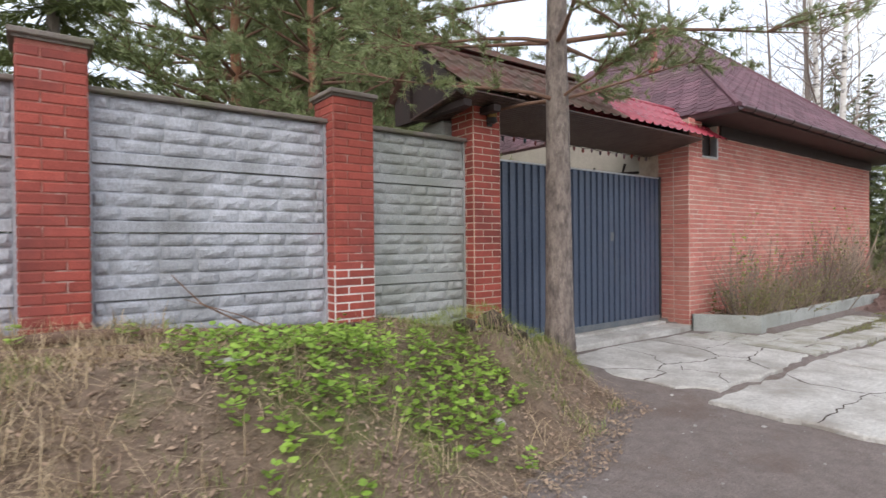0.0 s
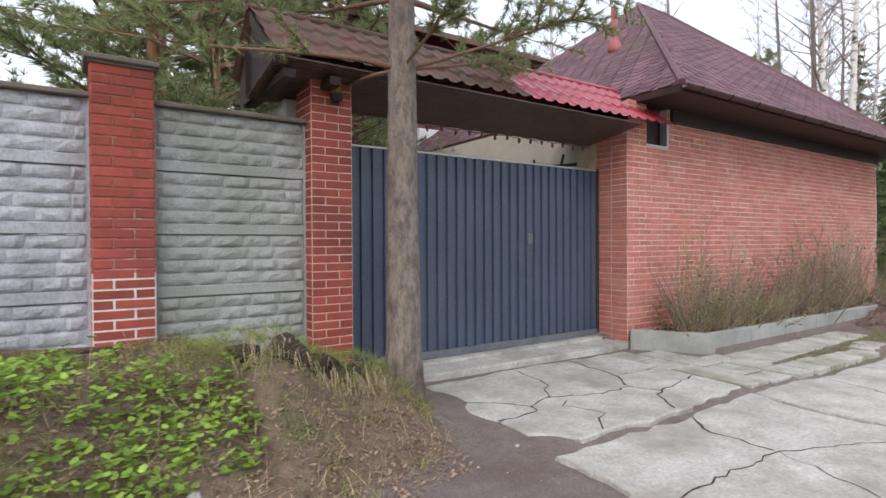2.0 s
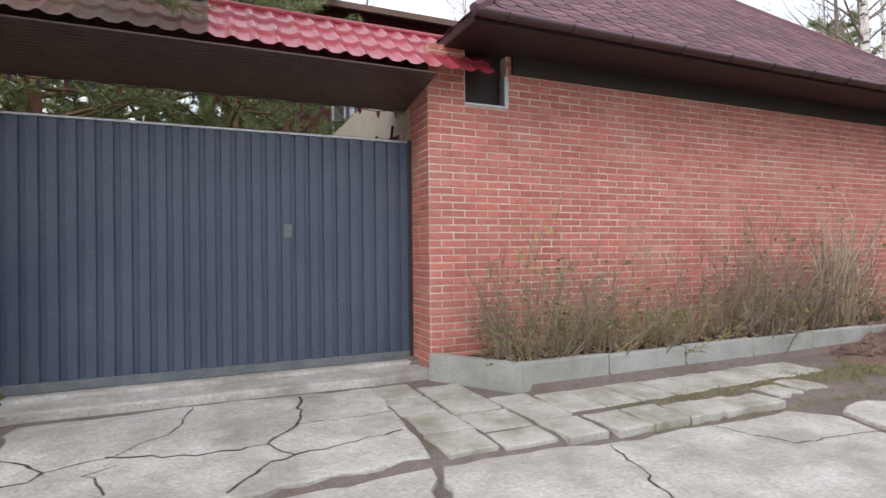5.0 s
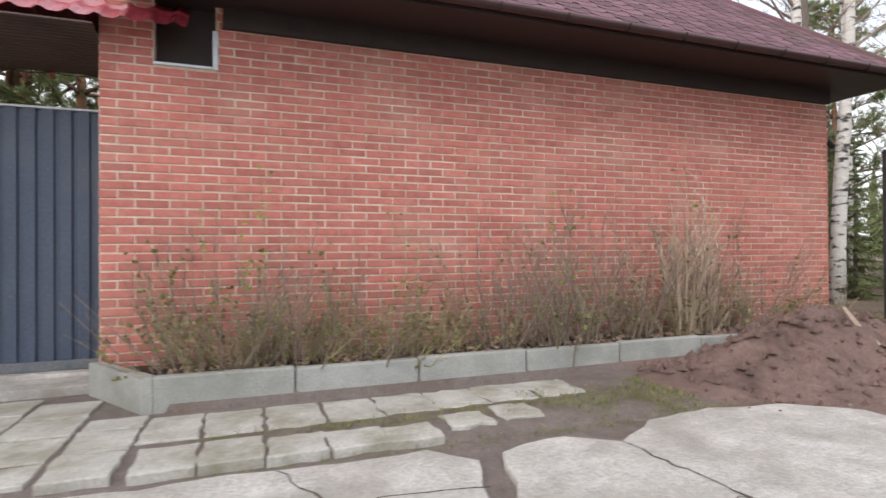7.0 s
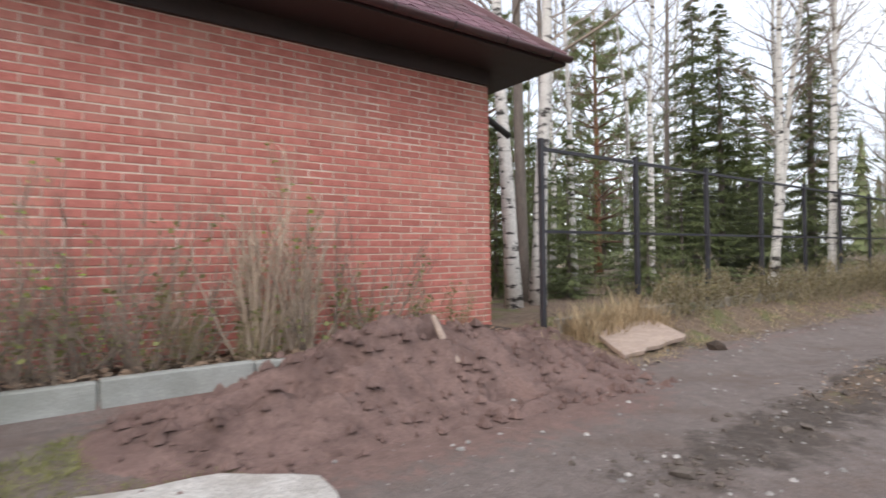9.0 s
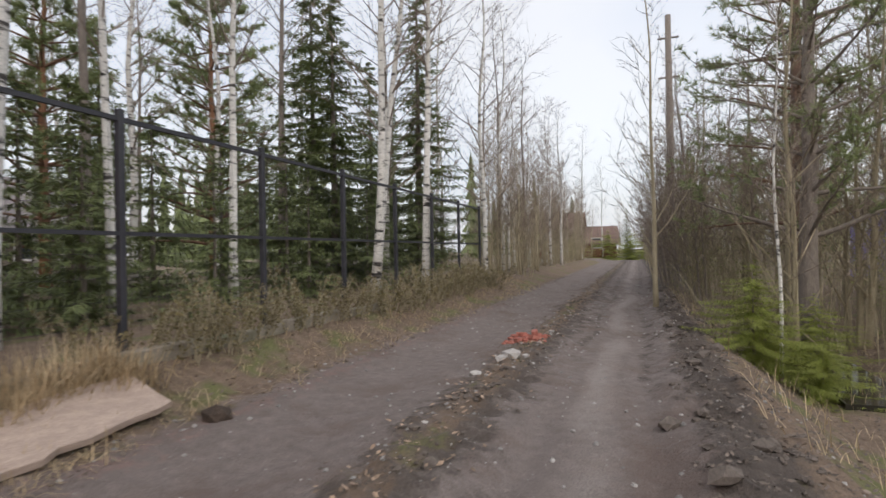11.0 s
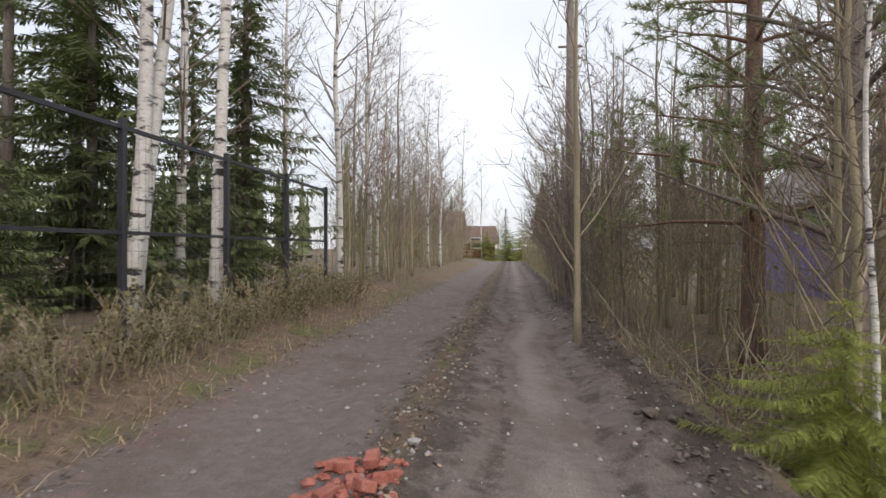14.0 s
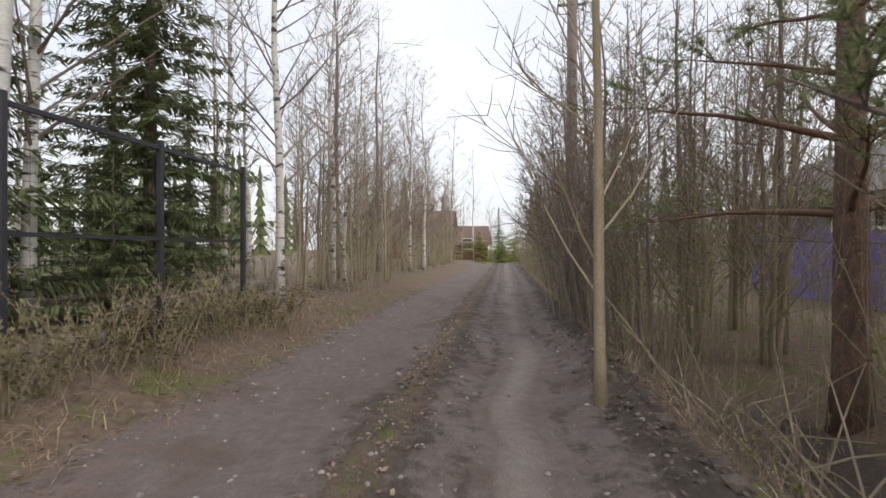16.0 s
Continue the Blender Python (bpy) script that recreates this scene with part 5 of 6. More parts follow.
for x, y, s in ((5.2, 11.5, 1.0), (3.9, 8.9, .8), (6.6, 10.2, .8), (8.0, 13.5, .9), (7.2, 19, 1.2), (-2.6, 14, 1.2), (4, 16, 1.3), (9.6, 24, 1.2), (-6, 12, 1.0), (15, 24, 1.1), (19.5, 21, 1.2), (25.8, 15, 1.0), (31, 14, 1.1)):
    put(far_pine, x, y, s)
put(spr_b, 28.6, 7.6, 0.85)
put(spr_a, 0.2, 7.3, 0.72)
put(spr_b, -5.0, 8.5, 1.0)
# right side pine with heavy limbs
rp = place(pine("pine_tree", "old pine with brown trunk and dead lower limbs", 63, 11, 0.20, 2.3, 2.3, 13, M_redpine, M_limb, per=4, tufts=8, nn=12, ln=0.13, nw=0.005, sub=6), 29.35, -3.6)
put(rp, 26.4, -7.3, 0.95)
dark_pine = place(pine("pine_tree", "dark leaning pine with crooked bare lower limbs", 65, 9, 0.15, 1.9, 2.0, 13, M_bark, M_bark, per=4, tufts=7, nn=12, ln=0.13, nw=0.005, sub=6), 25.1, -2.65, 1.0, 40)
dark_pine.matrix_basis = pose(25.1, -2.65, lay(25.1, -2.65), 4.5, 2, 40)
ditch_birch = place(bare_tree("birch_tree", "slim young birch with pale peeling bark in the ditch", 36, 6, 0.028, M_birch, M_twig, 0.35, 24, 0.2, 5, (0.02, 0.0), group="birches"), 23.75, -2.0)
for x, y, k in ((33.0, -4.6, 0.9), (30.4, -5.6, 1.0), (36.5, -4.0, 0.9), (27.6, -5.0, 0.9), (40.5, -5.5, 1.0), (45, -4.6, 1.0)):
    put(grey_a, x, y, k * 0.8)
put(rp, 34.5, -8.0, 1.1)
for x, y, s in ((52, -9, 1), (30, -16, 1.0), (62, -8, 1), (24, -15, 1.0)):
    put(RP.choice((spr_a, far_pine)), x, y, s)
# fresh green young spruce at the ditch
ys_ = place(spruce("spruce_sapling", "bright yellow-green feathery spruce sapling at the ditch", 55, 1.6, 1.5, M_young, 0.03, 15, 8, 3.4, "ditch saplings", 0.17), 23.4, -1.62, 0.85)
put(ys_, 23.95, -1.85, 0.7)
put(ys_, 22.75, -2.2, 0.6)
put(ys_, 24.6, -2.6, 0.8)

# thickets on the ditch side and verge
tk_a = place(thicket("brush_thicket", "bare brown brush along the ditch", 71, 16, 2.4, 0.8, M_stem, 6, 0.5, fan=0.14, thick=0.010), 24.6, -3.9)
tk_b = place(thicket("brush_thicket", "bare brown brush along the ditch", 72, 14, 3.2, 0.7, M_stem, 6, 0.45, fan=0.12, thick=0.011), 26.2, -2.9)
for i in range(40):
    x = 25.6 + i * 1.1
    near_y = -1.3 if x > 30.5 else -3.4
    put(RP.choice((tk_a, tk_b)), x + RP.uniform(-0.3, 0.3), near_y - RP.uniform(0, 2.6) * RP.random(), RP.uniform(0.6, 1.1))
low = place(thicket("low_brush", "low tangle of dry shoots on the ditch bank", 75, 22, 0.95, 0.5, M_twig, 5, 0.15, M_bud, "low ditch brush", 0.005, 0.6), 25.3, -1.75)
for i in range(16):
    put(low, 24.6 + i * 0.6 + RP.uniform(-0.2, 0.2), -1.35 - RP.uniform(0, 0.7), RP.uniform(0.5, 0.95))
for i in range(30):
    x = 33.5 + i * 1.2
    put(RP.choice((tk_a, tk_b)), x, 4.1 + RP.uniform(0, 1.6), RP.uniform(0.6, 1.05))
for i in range(16):
    put(tk_b, 60 + RP.uniform(0, 26), RP.choice((-1, 1)) * RP.uniform(3, 9) + 2, 1.1)
for x, y, s in ((76, 6, 1), (80, 9, 1.1), (84, 5, 1.1), (82, -1, 1), (78, 12, 1.1), (88, 2, 1.1)):
    put(alder_b, x, y, s)
put(bir_b, 72, 5.1, 1.05)
put(bir_b, 84, 3.7, 0.95)
put(spr_a, 83, 0.9, 0.6)
for x, y, s in ((78, 0.5, 1.1), (82, 3, 1.2), (80, -3, 1.2), (84, 7, 1.3), (79, -6, 1.3), (86, -1, 1.4)):
    put(ys_, x, y, 2.2 * s)
vb_a = place(thicket("verge_bush", "low brown bush with withered leaves on the verge", 73, 13, 0.85, 0.26, M_stem, 8, 0.85, M_wither, "verge bushes", 0.010, 0.5), 20.0, 3.75)
for i in range(31):
    x = 18.8 + i * 0.39
    put(vb_a, x, (3.84 if x < 22.6 else 3.58) + RP.uniform(-0.1, 0.25), RP.uniform(0.75, 1.2))

# shrubs in the planter
SH = "olive-brown twiggy budding shrub in the planter bed"
sh_a = thicket("planter_shrub", SH, 81, 22, 1.3, 0.30, M_twig, 8, 0.12, M_bud, "planter shrubs", 0.0075, 0.6)
sh_b = thicket("planter_shrub", SH, 82, 26, 0.85, 0.34, M_olive, 9, 0.2, M_bud, "planter shrubs", 0.006, 0.7)
sh_a.matrix_basis = pose(9.05, 4.02, 0.27)
sh_b.matrix_basis = pose(9.6, 4.0, 0.27)
for i in range(18):
    copy_thing(RP.choice((sh_a, sh_a, sh_b)), pose(8.85 + i * 0.28 + RP.uniform(-0.1, 0.1), 4.0 + RP.uniform(-0.12, 0.14), 0.27, 0, 0, RP.uniform(0, 360)) @ Matrix.Scale(RP.uniform(0.75, 1.2), 4))
tall = thicket("tall_planter_shrub", "tall pale dry shrub with clipped stems against the wall", 83, 24, 1.75, 0.16, M_pale, 4, 0.05, M_bud, "planter shrubs", 0.020, 0.30)
tall.matrix_basis = pose(13.75, 4.0, 0.25)
t2 = thicket("tall_planter_shrub", "sparse upright shrub with fresh green tips", 84, 5, 1.5, 0.10, M_olive, 5, 0.6, M_leaf, "planter shrubs", 0.007, 0.22)
t2.matrix_basis = pose(9.40, 4.1, 0.25)
for x, y, turn, k in ((12.25, 4.12, 90, 0.95), (12.55, 4.05, 20, 0.6), (8.95, 4.12, 140, 0.8), (13.95, 4.15, 200, 1.15), (10.6, 4.2, 250, 0.8)):
    copy_thing(t2, pose(x, y, 0.25, 0, 0, turn) @ Matrix.Scale(k, 4))
copy_thing(tall, pose(14.15, 4.12, 0.25, 0, 0, 200) @ Matrix.Scale(0.8, 4))
copy_thing(sh_a, pose(14.75, 4.1, 0.2, 0, 0, 300) @ Matrix.Scale(1.05, 4))
copy_thing(sh_a, pose(14.4, 4.05, 0.2, 0, 0, 30) @ Matrix.Scale(1.2, 4))
copy_thing(sh_b, pose(15.1, 4.05, 0.2, 0, 0, 130) @ Matrix.Scale(1.1, 4))
copy_thing(sh_b, pose(15.8, 4.1, 0.2, 0, 0, 220) @ Matrix.Scale(0.8, 4))


# ---- ground cover ----
def bank_spots(n, x0, x1, y0, y1, rng, keep):
    out = []
    while len(out) < n:
        x, y = rng.uniform(x0, x1), rng.uniform(y0, y1)
        if keep(x, y):
            out.append((x, y))
    return out


def blades(spots, h0, h1, w, rng, lean=0.6, clump=1):
    g = Geo()
    for x, y in spots:
        for c in range(clump):
            xx, yy = x + rng.gauss(0, 0.03), y + rng.gauss(0, 0.03)
            z = lay(xx, yy) - 0.01
            a = rng.uniform(0, 6.28)
            l_ = rng.uniform(0.1, lean)
            h = rng.uniform(h0, h1)
            d = Vector((math.cos(a) * l_, math.sin(a) * l_, 1)).normalized()
            s = Vector((-math.sin(a), math.cos(a), 0)) * w * rng.uniform(0.6, 1.3)
            p = Vector((xx, yy, z))
            m = p + d * h * 0.6
            t = p + d * h + Vector((math.cos(a), math.sin(a), -0.5)) * h * 0.35 * l_
            k = len(g.v)
            g.v += [tuple(p - s), tuple(p + s), tuple(m + s * 0.7), tuple(m - s * 0.7), tuple(t)]
            g.f += [(k, k + 1, k + 2, k + 3), (k + 3, k + 2, k + 4)]
    return g


def leaf_patch(spots, rng, size=0.055):
    """Lobed leaves on short stalks."""
    g = Geo()
    for x, y in spots:
        z = lay(x, y) + rng.uniform(0.03, 0.16)
        for c in range(3):
            a = rng.uniform(0, 6.28)
            t = rng.uniform(-0.1, 0.6)
            L = size * rng.uniform(0.6, 1.3)
            d = Vector((math.cos(a), math.sin(a), t)).normalized()
            s = Vector((-math.sin(a), math.cos(a), rng.uniform(-0.3, 0.3))).normalized()
            p = Vector((x, y, z)) + d * 0.012
            g.poly([p, p + d * L * 0.3 + s * L * 0.42, p + d * L * 0.5 + s * L * 0.28, p + d * L * 0.75 + s * L * 0.36, p + d * L * 1.1, p + d * L * 0.75 - s * L * 0.36, p + d * L * 0.5 - s * L * 0.28, p + d * L * 0.3 - s * L * 0.42])
    return g


def litter(spots, rng, size=0.035):
    g = Geo()
    for x, y in spots:
        z = lay(x, y) + rng.uniform(0.003, 0.03)
        a, L = rng.uniform(0, 6.28), size * rng.uniform(0.5, 1.5)
        d = Vector((math.cos(a), math.sin(a), rng.uniform(-0.5, 0.5)))
        s = Vector((-math.sin(a), math.cos(a), rng.uniform(-0.5, 0.5)))
        p = Vector((x, y, z))
        g.poly([p - d * L, p + s * L * 0.5, p + d * L, p - s * L * 0.5])
    return g


def pebbles(spots, rng, s0, s1):
    g = Geo()
    for x, y in spots:
        z, r = lay(x, y), s0 + (s1 - s0) * rng.random() ** 3
        k = len(g.v)
        for i in range(3):
            rr, zz = ((r * 0.9, -r * 0.3), (r, r * 0.25), (r * 0.45, r * 0.7))[i]
            for j in range(5):
                a = 1.2566 * j + i * 0.4
                q = rr * rng.uniform(0.7, 1.2)
                g.v.append((x + q * math.cos(a), y + q * math.sin(a), z + zz * rng.uniform(0.7, 1.2)))
        for i in range(2):
            for j in range(5):
                a, b = k + i * 5 + j, k + i * 5 + (j + 1) % 5
                g.f.append((a, b, b + 5, a + 5))
        g.f.append(tuple(k + 10 + j for j in range(5)))
    return g


rg = random.Random(91)
on_bank = lambda x, y: y > bank_edge(x) - 0.05 and x < 4.75 and not (3.7 < x and y > 4.45)
green = lambda x, y: on_bank(x, y) and math.exp(-((x - 1.75) / 1.12) ** 2 - ((y - 3.15) / 0.8) ** 2) + 0.45 * noise.noise((x * 1.6, y * 1.6, 1)) + 0.3 * noise.noise((x * 5, y * 5, 5)) > 0.42
solo("ground_elder", leaf_patch(bank_spots(1150, -1.5, 4.2, 1.7, 4.4, rg, green), rg, 0.043), M_leaf, "bright green leafy ground cover on the bank", "ground cover", kind="stuff")
straw_l = lambda x, y: on_bank(x, y) and (x < 0.2 + 0.8 * noise.noise((x, y, 4)) or rg.random() < 0.10)
solo("dry_grass", blades(bank_spots(4600, -2.5, 4.6, 1.5, 4.5, rg, straw_l), 0.10, 0.34, 0.0026, rg, 4.5, 3), M_straw, "pale dry grass matted on the bank", "grass", kind="stuff")
solo("grass", blades(bank_spots(1700, -1.0, 4.7, 1.9, 4.6, rg, lambda x, y: on_bank(x, y) and (noise.noise((x * 2, y * 2, 6)) > 0.12 or (x > 2.7 and y > 3.3))), 0.04, 0.14, 0.0022, rg, 1.2, 4), M_grass, "tufts of fresh green grass on the bank", "grass", kind="stuff")
solo("dead_grass", blades(bank_spots(3200, -2.5, 4.75, 1.4, 4.5, rg, on_bank), 0.04, 0.15, 0.0022, rg, 4.5, 3), M_litter, "brown matted dead grass on the bank", "grass", kind="stuff")
solo("leaf_litter", litter(bank_spots(24000, -2.5, 4.9, 1.3, 4.6, rg, lambda x, y: on_bank(x, y + 0.2)), rg, 0.015), M_litter, "brown dead leaves and needles on the bank", "leaf litter", kind="stuff")
verge_l = lambda x, y: y > 2.75 + 0.25 * noise.noise((x, 0, 3)) and not (x < 17.2 and y > 3.6)
solo("dry_grass", blades(bank_spots(2000, 16.4, 34, 2.7, 4.3, rg, lambda x, y: verge_l(x, y) and rg.random() < 0.1 + 0.5 * sm(2.9, 3.5, y) * (0.5 + noise.noise((x * 1.5, y * 2, 2))) + 0.5 * (x < 19)), 0.05, 0.22, 0.004, rg, 3.2, 3), M_straw, "tall pale dry grass along the fence", "grass", kind="stuff")
solo("leaf_litter", litter(bank_spots(9000, 16.5, 40, 2.6, 5.0, rg, verge_l), rg, 0.019), M_damp, "brown dead leaves on the verge", "leaf litter", kind="stuff")
solo("dry_grass", blades(bank_spots(160, 17.2, 18.9, 3.42, 3.85, rg, lambda x, y: True), 0.22, 0.5, 0.005, rg, 0.9, 7), M_straw, "tall clump of pale dry grass round the lying board", "grass", kind="stuff")
right_l = lambda x, y: y < -0.55 + 0.25 * noise.noise((x, 0, 8))
solo("leaf_litter", litter(bank_spots(16000, 16, 36, -4.5, -0.4, rg, right_l), rg, 0.018), M_damp, "brown dead leaves beside the ditch", "leaf litter", kind="stuff")
solo("dry_grass", blades(bank_spots(550, 19, 36, -4.5, -1.0, rg, right_l), 0.08, 0.35, 0.004, rg, 1.3, 3), M_straw, "thin dry grass beside the ditch", "grass", kind="stuff")
solo("leaf_litter", litter(bank_spots(1600, 17, 40, 0.6, 1.5, rg, lambda x, y: rg.random() < math.exp(-((y - 1.05) / 0.25) ** 2)), rg, 0.02), M_litter, "dead leaves on the middle ridge of the track", "leaf litter", kind="stuff")
solo("gravel", pebbles(bank_spots(3000, 13.5, 36, -1.6, 3.1, rg, lambda x, y: rg.random() < 0.25 + 0.4 * sm(2.2, 2.8, y) + 0.6 * math.exp(-((y - 1.0) / 0.4) ** 2) + 0.4 * math.exp(-((y + 0.8) / 0.35) ** 2)), rg, 0.005, 0.026), M_stone, "loose grey stones on the track", "gravel", kind="stuff")
solo("gravel", pebbles(bank_spots(400, -1, 4.7, -1.0, 3.2, rg, lambda x, y: y < bank_edge(x) + 0.5), rg, 0.004, 0.018), M_stone, "small loose stones at the foot of the bank", "gravel", kind="stuff")
solo("joint_grass", blades([(x, y) for x, y in bank_spots(1300, 8.9, 13.2, 2.0, 3.5, rg, lambda x, y: (9.0 < x < 11.4 and 2.77 - 0.045 * (x - 9) < y < 2.91 and rg.random() < 0.8) or (x > 11.2 and 2.2 < y < 3.2 and noise.noise((x * 2, y * 2, 3)) > 0) or abs(y - 2.38) < 0.03)], 0.03, 0.07, 0.003, rg, 3.0, 5), M_moss, "grass and moss growing in the paving joints", "grass", kind="stuff")
solo("bed_leaf_litter", litter([(rg.uniform(8.5, 16.4), rg.uniform(3.7, 4.4)) for i in range(2600)], rg, 0.03), M_litter, "dead leaves lying in the planter bed", "leaf litter", kind="stuff").location.z = 0.08

solo("churned_mud", pebbles(bank_spots(900, 14.5, 30, 0.4, 1.6, rg, lambda x, y: rg.random() < math.exp(-((y - 1.02 - 0.12 * noise.noise((x * 0.8, 0, 2))) / 0.22) ** 2) * (0.35 + 0.65 * (noise.noise((x * 0.6, 3, 1)) > -0.1))), rg, 0.008, 0.034), M_mud, "dark churned clods along the middle of the track", "mud", kind="stuff")
solo("churned_mud", pebbles(bank_spots(1500, 14.5, 32, -1.6, -0.4, rg, lambda x, y: rg.random() < math.exp(-((y + 0.98) / 0.3) ** 2)), rg, 0.008, 0.04), M_mud, "dark churned clods along the track's ditch edge", "mud", kind="stuff")
solo("brick_shards", pebbles(bank_spots(150, 22.4, 23.05, 0.92, 1.42, rg, lambda x, y: True), rg, 0.012, 0.05), M_redstone, "small shards of broken red brick", "brick shards", kind="stuff")


# ---- soil heap ----
PITS = ((13.38, 2.84, 0.22, 0.19), (13.74, 2.68, 0.17, 0.17), (13.96, 2.84, 0.12, 0.13), (14.78, 2.92, 0.14, 0.22), (15.12, 2.42, 0.20, 0.15), (14.0, 3.14, 0.10, 0.10))


def heap(x, y):
    h = 0.40 * math.exp(-((x - 14.5) / 0.85) ** 2 - ((y - 3.15) / 0.55) ** 2) + 0.40 * math.exp(-((x - 15.75) / 1.0) ** 2 - ((y - 3.15) / 0.55) ** 2)
    h += 0.20 * math.exp(-((x - 13.5) / 0.8) ** 2 - ((y - 2.9) / 0.5) ** 2)
    h *= 1 + 0.22 * noise.noise((x * 2.2, y * 2.2, 1)) + 0.12 * noise.noise((x * 6, y * 6, 2))
    h += 0.035 * noise.noise((x * 6, y * 6, 4)) * sm(0.03, 0.15, h) + 0.03 * noise.noise((x * 19, y * 22, 4)) * sm(0.03, 0.15, h)
    rough = sm(0.05, 0.18, h)
    h += rough * (0.05 * abs(noise.noise((x * 3.1, y * 3.6, 8))) + 0.03 * abs(noise.noise((x * 8, y * 9, 5))) - 0.035)
    for px, py, pr, pd in PITS:
        u, v = (x - px) / pr, (y - py) / (pr * 0.6)
        h -= pd * math.exp(-(u * u + v * v) ** 2) * (1 + 0.5 * noise.noise((x * 12, y * 12, 3)))
        h += 0.35 * pd * math.exp(-(u * u + (v + 1.5) ** 2))
    return h


g = Geo()
nx, ny = 210, 104
for j in range(ny + 1):
    for i in range(nx + 1):
        x, y = 12.2 + 5.4 * i / nx, 1.9 + 2.52 * j / ny
        e = min(i, nx - i, j) / 13
        g.v.append((x, y, lay(x, y) - 0.02 + heap(x, y) * sm(0, 1, e) - 0.05 * (1 - sm(0, 1, e)) - 0.02 * (heap(x, y) < 0.03)))
for j in range(ny):
    for i in range(nx):
        a = j * (nx + 1) + i
        g.f.append((a, a + 1, a + nx + 2, a + nx + 1))
solo("soil_mound", g, M_dirt, "reddish-brown sandy soil heap beside the garage", "soil heap", smooth=True)
g = Geo()
g.tube([(14.83, 2.70, heap(14.83, 2.7) + 0.03), (14.82, 2.85, 0.42), (14.83, 3.02, 0.62)], [0.028, 0.03, 0.022], 6)
solo("wooden_stake", g, M_wood, "weathered grey wooden stake stuck in the soil heap", "stake")
hg = Geo()
rg2 = random.Random(12)
for i in range(900):
    x, y = rg2.uniform(12.6, 17.0), rg2.uniform(2.1, 4.1)
    r = 0.008 + 0.045 * rg2.random() ** 3
    z = lay(x, y) + heap(x, y)
    k = len(hg.v)
    for c in ((-1, -1), (1, -1), (1, 1), (-1, 1)):
        hg.v.append((x + c[0] * r * rg2.uniform(.6, 1.2), y + c[1] * r * rg2.uniform(.6, 1.2), z - 0.01))
    hg.v.append((x, y, z + r * 1.1))
    hg.f += [(k, k + 1, k + 4), (k + 1, k + 2, k + 4), (k + 2, k + 3, k + 4), (k + 3, k, k + 4)]
solo("soil_clods", hg, M_dirt, "small clods of reddish soil scattered on the heap", "soil clods", kind="stuff")
sg = thing("broken_sheet", "pinkish-grey board lying on the grass by the fence", "board", at=pose(18.0, 3.3, lay(18.0, 3.3) + 0.06, 16, -4, 4))
part("board", Geo().prism(jag([(-0.72, -0.27), (0.6, -0.3), (0.72, 0.25), (-0.5, 0.3)], 3, 0.03, 0.15), -0.02, 0.03, 0.006), M_wood, sg)

# ---- iron fence on a concrete footing ----
fx = [17.08 + 1.885 * i for i in range(8)]
FZ = 2.42
iron = thing("iron_fence", "dark iron fence of posts, rails and thin wire mesh", "fence")
for i, x in enumerate(fx):
    zt = FZ + (0.07 if i == 0 else 0.03)
    part("post", Geo().box(x - 0.03, 3.92, lay(x, 3.95) - 0.2, x + 0.03, 3.98, zt, 0.004), M_iron, iron)
for a, b in zip(fx, fx[1:]):
    part("rail", Geo().box(a + 0.03, 3.932, FZ - 0.075, b - 0.03, 3.968, FZ - 0.035), M_iron, iron)
    part("rail", Geo().box(a + 0.03, 3.932, 1.36, b - 0.03, 3.968, 1.395), M_iron, iron)
g = Geo()
x = fx[0] + 0.1
while x < fx[-1]:
    g.tube([(x, 3.975, 0.5), (x, 3.975, FZ - 0.05)], [0.0016, 0.0016], 3, False)
    x += 0.1
for z in (0.6, 0.8, 1.0, 1.2, 1.6, 1.8, 2.0, 2.2):
    g.tube([(fx[0], 3.977, z), (fx[-1], 3.977, z)], [0.0016, 0.0016], 3, False)
part("wire_mesh", g, M_iron, iron, "thin wire mesh", kind="stuff")
ft = thing("fence_footing", "low mossy concrete footing below the iron fence", "footing", kind="structure")
for i in range(5):
    a = 17.2 + i * 1.3
    part("footing_block", Geo().box(a, 3.80, -0.1, a + 1.28, 3.92, 0.34 + 0.03 * (i % 2), 0.015), M_plinth, ft)
gl = random.Random(3)
for (x0, y0, z0, x1, y1, z1, r) in ((28.3, 4.3, 0.62, 31.6, 4.2, 0.72, 0.07), (28.6, 4.25, 0.42, 31.8, 4.12, 0.5, 0.08), (27.2, 4.5, 0.3, 30.4, 4.4, 0.3, 0.09), (29.3, 4.6, 0.32, 32.3, 4.5, 0.34, 0.08)):
    pts = [Vector((x0, y0, z0)).lerp(Vector((x1, y1, z1)), i / 6) + Vector((0, 0, gl.uniform(-0.015, 0.015))) for i in range(7)]
    solo("log", Geo().tube(pts, [r * gl.uniform(0.85, 1.1) for i in range(7)], 9), M_bark, "grey weathered log stacked behind the verge", "log", "stacked logs", smooth=True)
for x in (28.5, 30.0, 31.6):
    solo("log_support", Geo().tube([(x, 4.3, 0.0), (x, 4.3, 0.34)], [0.09, 0.08], 8).tube([(x, 4.22, 0.3), (x, 4.22, 0.62)], [0.05, 0.05], 6), M_rot, "short rotten stump below the logs", "stump", "log supports")


